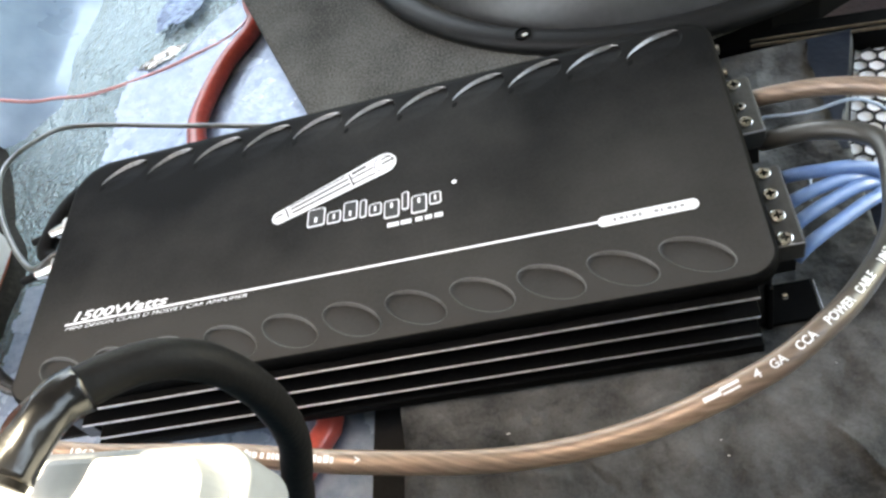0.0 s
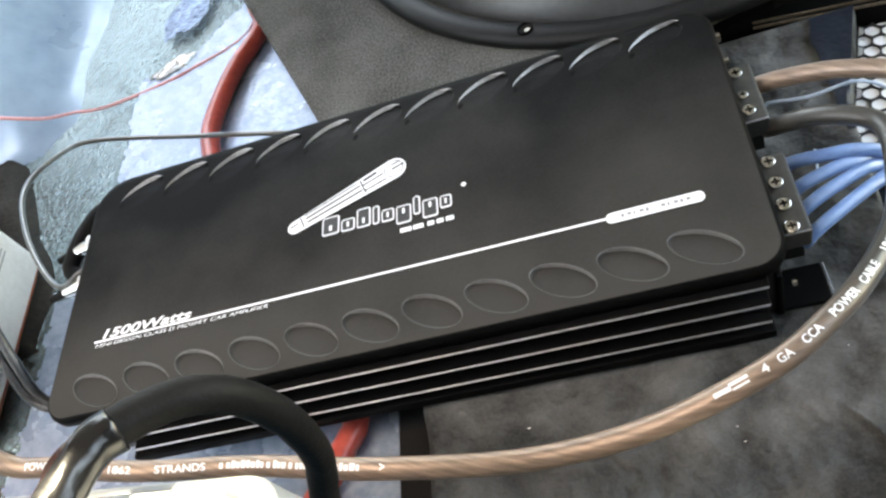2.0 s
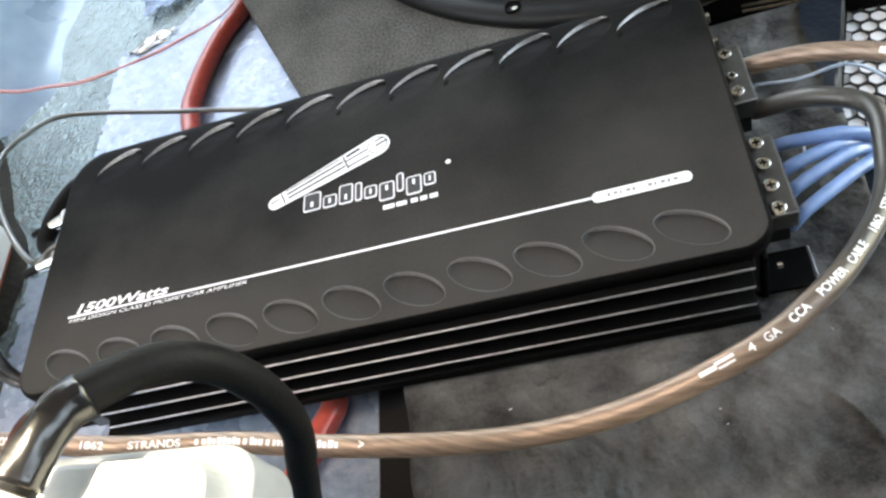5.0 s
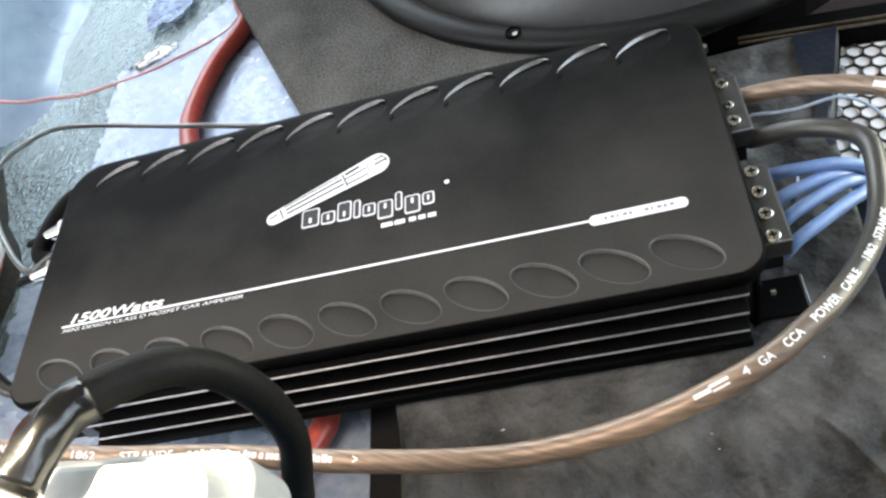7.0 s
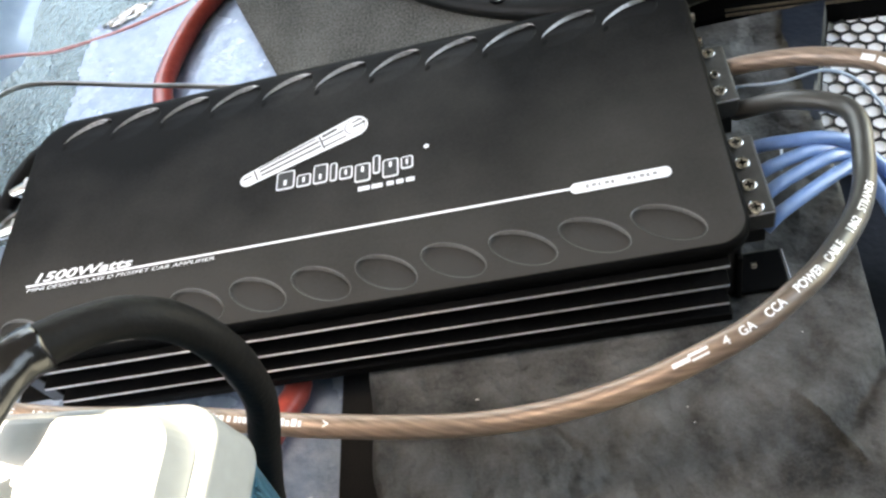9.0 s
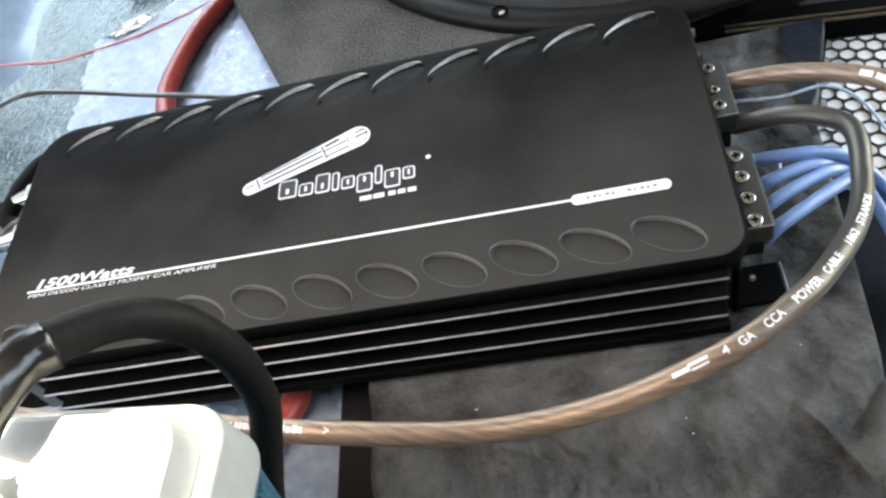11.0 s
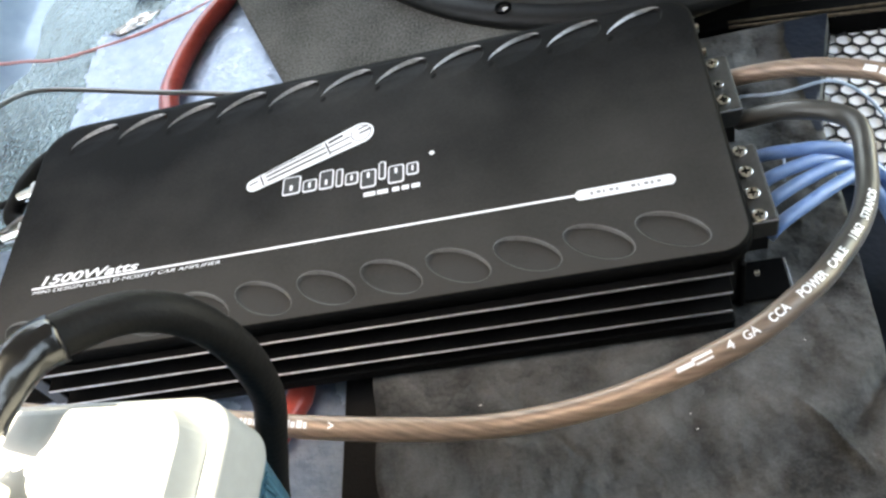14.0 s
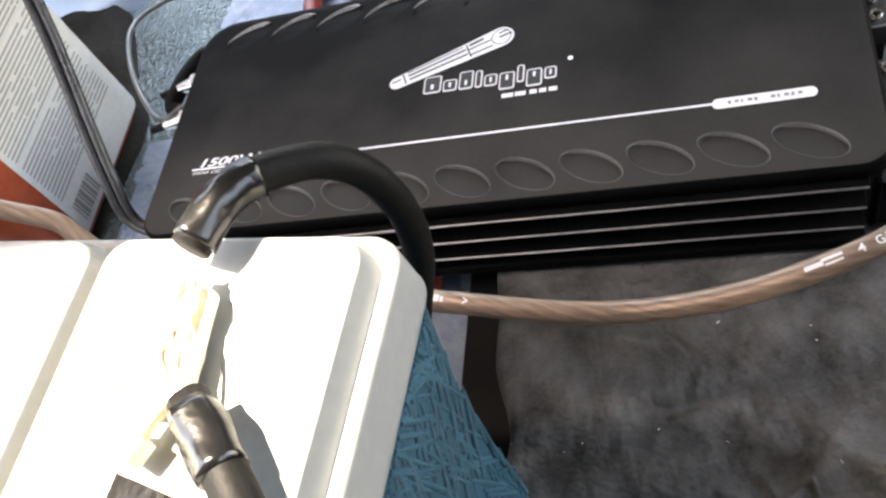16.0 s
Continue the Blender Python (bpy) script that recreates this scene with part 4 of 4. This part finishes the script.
# An added dark sheet, standing in for the shade between jug and amplifier.
def shade_sheet_height(x, y):
    edge = -0.275 - 0.48 * max(0.0, y - 0.125) - 0.004 + 0.004 * noise.noise(Vector((x * 40, y * 40, 3.3)))
    out = max(0.0, x - edge, y - 0.300 + 0.02 * noise.noise(Vector((x * 30, 1.0, 2.0))), 0.08 - y)
    return FLOOR + 0.004 + 0.005 * noise.noise(Vector((x * 30, y * 30, 6.0))) - 0.9 * out


solo("dark_sheet", sheet(-0.42, -0.235, 0.02, 0.31, 60, 90, shade_sheet_height), M_SHADESHEET, "dark brown sheet standing in for shade on the floor by the jug", "cloth", smooth=True)

def crumpled(cx, cy, wide, deep, high, seed, turn):
    """A creased patch with a ragged outline on the floor, added for glare or a dark reflection."""
    bm = sheet(-1, 1, -1, 1, 46, 36, lambda x, y: 0.0)
    c, q = math.cos(turn), math.sin(turn)
    gone = []
    for v in bm.verts:
        u, w = v.co.x, v.co.y
        ridge = 1 - abs(noise.noise(Vector((u * 2.4 + seed, w * 5.0, seed)))) * 2
        rise = high * (0.35 + 0.65 * ridge) + 0.16 * high * noise.noise(Vector((u * 4, w * 11, seed + 3)))
        x, y = cx + wide * (u * c) - deep * (w * q), cy + wide * (u * q) + deep * (w * c)
        v.co = Vector((x, y, max(floor_height(x, y) + 0.0012, FLOOR + 0.0012) + max(0.0, rise)))
        if math.hypot(u, w) > 0.82 + 0.35 * noise.noise(Vector((math.atan2(w, u) * 1.3, seed, 0.5))):
            gone.append(v)
    bmesh.ops.delete(bm, geom=gone, context="VERTS")
    return bm


solo("glare_patch", crumpled(-0.2000, 0.2880, 0.0230, 0.0090, 0.0026, 2.0, 0.40), M_GLARE, "creased silvery patch standing in for glare on the floor", "foil", smooth=True)
solo("reflection_patch", crumpled(-0.1960, 0.3440, 0.0360, 0.0210, 0.0009, 8.0, 1.0), M_DARKREFLECT, "creased dark blue patch standing in for a reflection in the floor", "plastic film", smooth=True)

# ---- battery ----
BX0, BX1, BY0, BY1 = -0.233, 0.0265, -0.302, -0.1308
PIVOT = Vector((0.0231, -0.1342, -0.0022))
SKEW = Matrix.Translation((PIVOT.x + 0.0019, PIVOT.y + 0.0017, 0.0032)) @ Matrix.Rotation(radians(-5.5), 4, "Z") @ Matrix.Translation((-PIVOT.x, -PIVOT.y, 0))
battery = thing("battery", SKEW @ Vector(((BX0 + BX1) / 2, (BY0 + BY1) / 2, FLOOR)), "car battery with teal ribbed case and pale grey lid", "battery")


def skewed(bm):
    bmesh.ops.transform(bm, matrix=SKEW, verts=bm.verts)
    return bm


def ring3(inset, z, r=0.008):
    return [(x, y, z) for x, y in rounded(BX0 + inset, BX1 - inset, BY0 + inset, BY1 - inset, r - inset * 0.6)]


def case_inset(z):
    """The case narrows below its rim."""
    return 0.0016 + 0.0090 * min(1.0, max(0.0, (0.1558 - z) / 0.075))


part("case", skewed(loft([ring3(0.0125, FLOOR - 0.002), ring3(0.0106, FLOOR + 0.004), ring3(case_inset(0.07), 0.07), ring3(case_inset(0.09), 0.09), ring3(case_inset(0.11), 0.11), ring3(case_inset(0.13), 0.13), ring3(0.0016, 0.1558), ring3(0.0008, 0.1566), ring3(0.0006, 0.1585), ring3(0.0014, 0.159)])), M_TEAL, battery, "teal plastic case with raised criss-cross ribs")
part("lid", skewed(loft([ring3(0.0004, 0.1585), ring3(-0.0002, 0.1593), ring3(0.0000, 0.1610), ring3(0.0004, 0.1718), ring3(0.0008, 0.1733), ring3(0.0015, 0.1738), ring3(0.0024, 0.1737), ring3(0.0034, 0.1735), ring3(0.0042, 0.1734), ring3(0.0050, 0.1733)])), M_LID, battery, "pale grey plastic lid", True)
for x0, x1 in ((-0.0420, BX1 - 0.0033), (BX0 + 0.004, -0.0427)):
    steps = ((0.0, 0.1722), (0.0002, 0.1738), (0.0020, 0.1796), (0.0025, 0.1804), (0.0034, 0.1808))
    part("raised_lid_panel", skewed(loft([[(x, y, z) for x, y in rounded(x0 + s, x1 - s, BY0 + 0.0028 + s, BY1 - 0.0028 - s, 0.0086 - s)] for s, z in steps])), M_LID, battery)
rnd = random.Random(4)
for k in range(298):
    y = rnd.uniform(BY0 + 0.06, BY1 - 0.010)
    z = rnd.uniform(FLOOR + 0.05, 0.153)
    ln = rnd.uniform(0.014, 0.042)
    a = radians(90 + rnd.choice((-1, 1)) * rnd.uniform(2, 24))
    y2, z2 = y + ln * math.cos(a), min(z + ln * math.sin(a), 0.155)
    y2 = min(max(y2, BY0 + 0.016), BY1 - 0.009)
    part("case_rib", skewed(cyl((BX1 - case_inset(z) + 0.0001, y, z), (BX1 - case_inset(z2) + 0.0001, y2, z2), rnd.uniform(0.0006, 0.0009), 0.0006, 8)), M_TEALRIB, battery)

more = []
for k in range(420):
    y, z, ln = rnd.uniform(BY0 + 0.06, BY1 - 0.009), rnd.uniform(FLOOR + 0.06, 0.154), rnd.uniform(0.010, 0.030)
    a = radians(90 + rnd.choice((-1, 1)) * rnd.uniform(2, 26))
    y2, z2 = min(max(y + ln * math.cos(a), BY0 + 0.016), BY1 - 0.008), min(z + ln * math.sin(a), 0.155)
    more.append(cyl((BX1 - case_inset(z), y, z), (BX1 - case_inset(z2), y2, z2), rnd.uniform(0.0004, 0.0006), 0.0004, 6))
tagged(part("fine_ribs", skewed(merge(*more)), M_TEALRIB, battery), kind="stuff")

# terminal, lug and taped cables on the lid
TX, TY = -0.0150, -0.1595
post = part("terminal_post", cyl((TX, TY, 0.184), (TX, TY, 0.195), 0.0072, 0.0066, 20, 0.0006), M_LEAD, battery)
clamp = thing("terminal_clamp", (TX, TY, 0.1855), "brass battery clamp with a bolt and bare copper strands", "battery clamp")
part("clamp_ring", lathe([(0.0075, 0.0), (0.0108, 0.0), (0.0111, 0.003), (0.0104, 0.0058), (0.0075, 0.006), (0.0075, 0.0)], (TX, TY, 0.1858), 28), M_BRASS, clamp, smooth=True)
part("bolt", merge(cyl((-0.0120, -0.1755, 0.1892), (-0.0060, -0.1650, 0.1892), 0.0020, segs=12), cyl((-0.0135, -0.1785, 0.1892), (-0.0112, -0.1745, 0.1892), 0.0038, segs=6)), M_BRASS, clamp)
part("clamp_arm", box(-0.0125, -0.0040, -0.1705, -0.1460, 0.1858, 0.1898, 0.001), M_BRASS, clamp)
for k in range(16):
    j = lambda s: rnd.uniform(-s, s)
    part("copper_strand", tube([(-0.0088 + j(0.0025), -0.1425 + j(0.001), 0.1905 + j(0.0015)), (-0.0085 + j(0.004), -0.150 + j(0.002), 0.192 + j(0.0018)), (-0.0075 + j(0.004), -0.160 + j(0.002), 0.192 + j(0.0018)), (-0.0025 + j(0.002), -0.1695 + j(0.001), 0.1915 + j(0.001))], 0.0005, 6, 0.003), M_COPPER, clamp)
LOOP = [(-0.0095, -0.1385, 0.192), (-0.0080, -0.1345, 0.192), (-0.0056, -0.1285, 0.192), (-0.0015, -0.1226, 0.1908), (0.0045, -0.1170, 0.1870), (0.0102, -0.1137, 0.1830), (0.0146, -0.1112, 0.1755), (0.0170, -0.1098, 0.1635), (0.0165, -0.1092, 0.1500), (0.0118, -0.1080, 0.1310), (0.0058, -0.1122, 0.1150), (-0.0035, -0.1130, 0.0920), (-0.018, -0.109, 0.055), (-0.030, -0.105, 0.015), (-0.048, -0.098, -0.018), (-0.08, -0.085, -0.0235), (-0.16, -0.10, -0.0235)]
loop = solo("black_cable", tube(LOOP, 0.0040, 16, 0.003, 0.05), M_RUBBER, "thick black battery cable bent in a loop", "cable", smooth=True)
part("tape_wrap", tube([(-0.0091, -0.1372, 0.1920), (-0.0080, -0.1345, 0.1921), (-0.0057, -0.1290, 0.1922), (-0.0030, -0.1243, 0.1916), (0.0002, -0.1212, 0.1902)], 0.0044, 18, 0.0012, 0.2), M_TAPE, loop, "glossy black tape wrap", True)
SECOND = [(-0.0010, -0.1695, 0.1915), (0.0050, -0.1765, 0.1913), (0.0120, -0.1860, 0.1900), (0.0185, -0.1990, 0.1860), (0.0260, -0.2270, 0.1800), (0.0340, -0.2670, 0.1420), (0.0380, -0.3070, 0.0520), (0.0400, -0.3370, -0.0030), (0.0450, -0.4170, -0.0030)]
second = solo("black_cable", tube(SECOND, 0.0040, 16, 0.003, 0.05), M_RUBBER, "thick black battery cable leading off the clamp", "cable", smooth=True)
part("tape_wrap", tube([(0.0005, -0.1715, 0.1915), (0.0050, -0.1765, 0.1913), (0.0090, -0.1818, 0.1907)], 0.0046, 16, 0.0015, 0.25), M_TAPE, second, "glossy black tape wrap", True)
solo("tape_flap", loft([[(-0.0155, -0.1805, 0.1862), (-0.0050, -0.1840, 0.1862), (-0.0030, -0.1970, 0.1862), (-0.0180, -0.1960, 0.1862)], [(-0.0155, -0.1805, 0.1870), (-0.0050, -0.1840, 0.1882), (-0.0030, -0.1970, 0.1882), (-0.0180, -0.1960, 0.1870)]]), M_TAPE, "loose end of black tape on the battery lid", "tape")

# ---- jug ----
jug = thing("jug", (-0.32, 0.075, FLOOR), "orange plastic jug with a grey printed back label", "jug")


def jug_ring(inset, z, r=0.018):
    return [(x, y, z) for x, y in rounded(-0.372 + inset, -0.272 - inset, 0.004 + inset, 0.142 - inset, r)]


part("body", loft([jug_ring(0.006, FLOOR), jug_ring(0.0, FLOOR + 0.007), jug_ring(0.0, 0.15), jug_ring(0.012, 0.18), jug_ring(0.03, 0.2, 0.012)]), M_ORANGE, jug, smooth=True)
part("cap", cyl((-0.322, 0.073, 0.2), (-0.322, 0.073, 0.222), 0.017, 0.016, 24, 0.002), M_BLACKPL, jug)
lab = bmesh.new()
ys = [0.030 + 0.094 * k / 8 for k in range(9)] + [0.124 + 0.0182 * math.sin(radians(a)) for a in (15, 30, 45, 60, 75)]
xs = [-0.2715] * 9 + [-0.2897 + 0.0182 * math.cos(radians(a)) for a in (15, 30, 45, 60, 75)]
col = [(lab.verts.new((x, y, FLOOR + 0.008)), lab.verts.new((x, y, 0.148))) for x, y in zip(xs, ys)]
for (a, b), (c, d) in zip(col, col[1:]):
    lab.faces.new((a, c, d, b))
label_ob = part("label", lab, M_LABEL, jug, "grey paper back label with rows of small print", True)


def label_bar(y0, y1, z0, z1, m):
    bm = bmesh.new()
    bm.faces.new([bm.verts.new((-0.2712, y, z)) for y, z in ((y0, z0), (y1, z0), (y1, z1), (y0, z1))])
    part("print_bar", bm, m, label_ob)


for k in range(46):
    z = 0.004 + k * 0.0028
    if k in (12, 26, 37):
        label_bar(0.032, 0.124, z + 0.001, z + 0.0020, M_LABELPALE)
        continue
    y = 0.034
    while y < 0.116:
        w = rnd.uniform(0.018, 0.050)
        label_bar(y, min(y + w, 0.122), z, z + (0.0010 if k < 38 else 0.0017), M_LABELINK)
        y += w + rnd.choice((0.0012, 0.0012, 0.0050))
for k in range(12):
    label_bar(0.036 + k * 0.0021, 0.0368 + k * 0.0021 + 0.0006 * (k % 3), -0.018, -0.004, M_LABELINK)

for dx in (0.0, 0.0055):
    solo("thin_black_cable", tube([(-0.155 + dx, -0.012, 0.020), (-0.190 + dx, -0.0065, 0.027), (-0.198 + dx, 0.010, 0.050), (-0.212 + dx, 0.060, 0.100), (-0.222 + dx, 0.088, 0.135), (-0.24 + dx, 0.13, 0.20), (-0.3 + dx, 0.3, 0.4), (-0.6 + dx, 0.9, 0.55), (-0.745 + dx, 1.2, 0.5)], 0.0024, 10, 0.005), M_GREYCORD, "thin grey-black cable pair running up from the amplifier", "cable", "black cable pair", smooth=True)

# ---- right-hand side: rail, cloth and perforated grille ----
rot = Matrix.Translation((0.155, 0.1365, 0.0)) @ Matrix.Rotation(radians(-8), 4, "Z")
rail = thing("seat_rail", (0.155, 0.1405, -0.03), "black steel seat rail with bright worn edges", "rail")
part("rail_body", box(-0.02, 0.4, -0.002, 0.012, -0.034, -0.006, 0.001, 2, rot), M_FIN, rail)
for yy in (-0.0024, 0.0012):
    part("worn_edge", box(0.016, 0.4, yy, yy + 0.0009, -0.0065, -0.0045, 0.0004, 1, rot), M_TAN, rail)
solo("dark_sheet", sheet(0.150, 0.7, 0.142, 0.5, 40, 30, lambda x, y: -0.020 + 0.012 * noise.noise(Vector((x * 18, y * 18, 2.2))) - (0.02 if x < 0.19 else 0)), M_MAROON, "crumpled dark maroon cloth", "cloth", smooth=True)

GR = Matrix.Translation((0.1705, -0.0085, -0.017)) @ Matrix.Rotation(radians(-19), 4, "Z")
grille = thing("grille", (0.27, 0.05, -0.02), "black perforated hexagonal metal grille over a white stand-in for light", "grille")


def hex_mesh():
    bm = bmesh.new()
    pitch, hole = 0.0076, 0.00365
    for j in range(-9, 23):
        for i in range(0, 30):
            cx = (i + 0.5 * (j % 2)) * pitch + 0.003
            cy = j * pitch * 0.866
            if cy < 0.058 and cx < 0.046:
                continue
            o = [bm.verts.new((cx + pitch / math.sqrt(3) * math.cos(radians(30 + 60 * k)), cy + pitch / math.sqrt(3) * math.sin(radians(30 + 60 * k)), 0)) for k in range(6)]
            n_ = [bm.verts.new((cx + hole * (1.0 if k % 2 == 0 else 0.95) * math.cos(radians(30 + 30 * k)), cy + hole * (1.0 if k % 2 == 0 else 0.95) * math.sin(radians(30 + 30 * k)), 0)) for k in range(12)]
            d_ = [bm.verts.new((v.co.x, v.co.y, -0.001)) for v in n_]
            for k in range(6):
                bm.faces.new((o[k], o[(k + 1) % 6], n_[(2 * k + 2) % 12], n_[2 * k + 1], n_[2 * k]))
            for k in range(12):
                bm.faces.new((n_[k], n_[(k + 1) % 12], d_[(k + 1) % 12], d_[k]))
    bmesh.ops.transform(bm, matrix=GR, verts=bm.verts)
    return bm


part("perforated_sheet", hex_mesh(), M_GRILLE, grille)
# Added white sheet, standing in for bright light coming through the holes.
part("bright_backing", merge(box(0.001, 0.22, 0.057, 0.148, -0.010, -0.0014, 0.0, 1, GR), box(0.046, 0.22, -0.06, 0.0568, -0.010, -0.0014, 0.0, 1, GR)), M_HOLELIGHT, grille, "white sheet standing in for light through the grille")
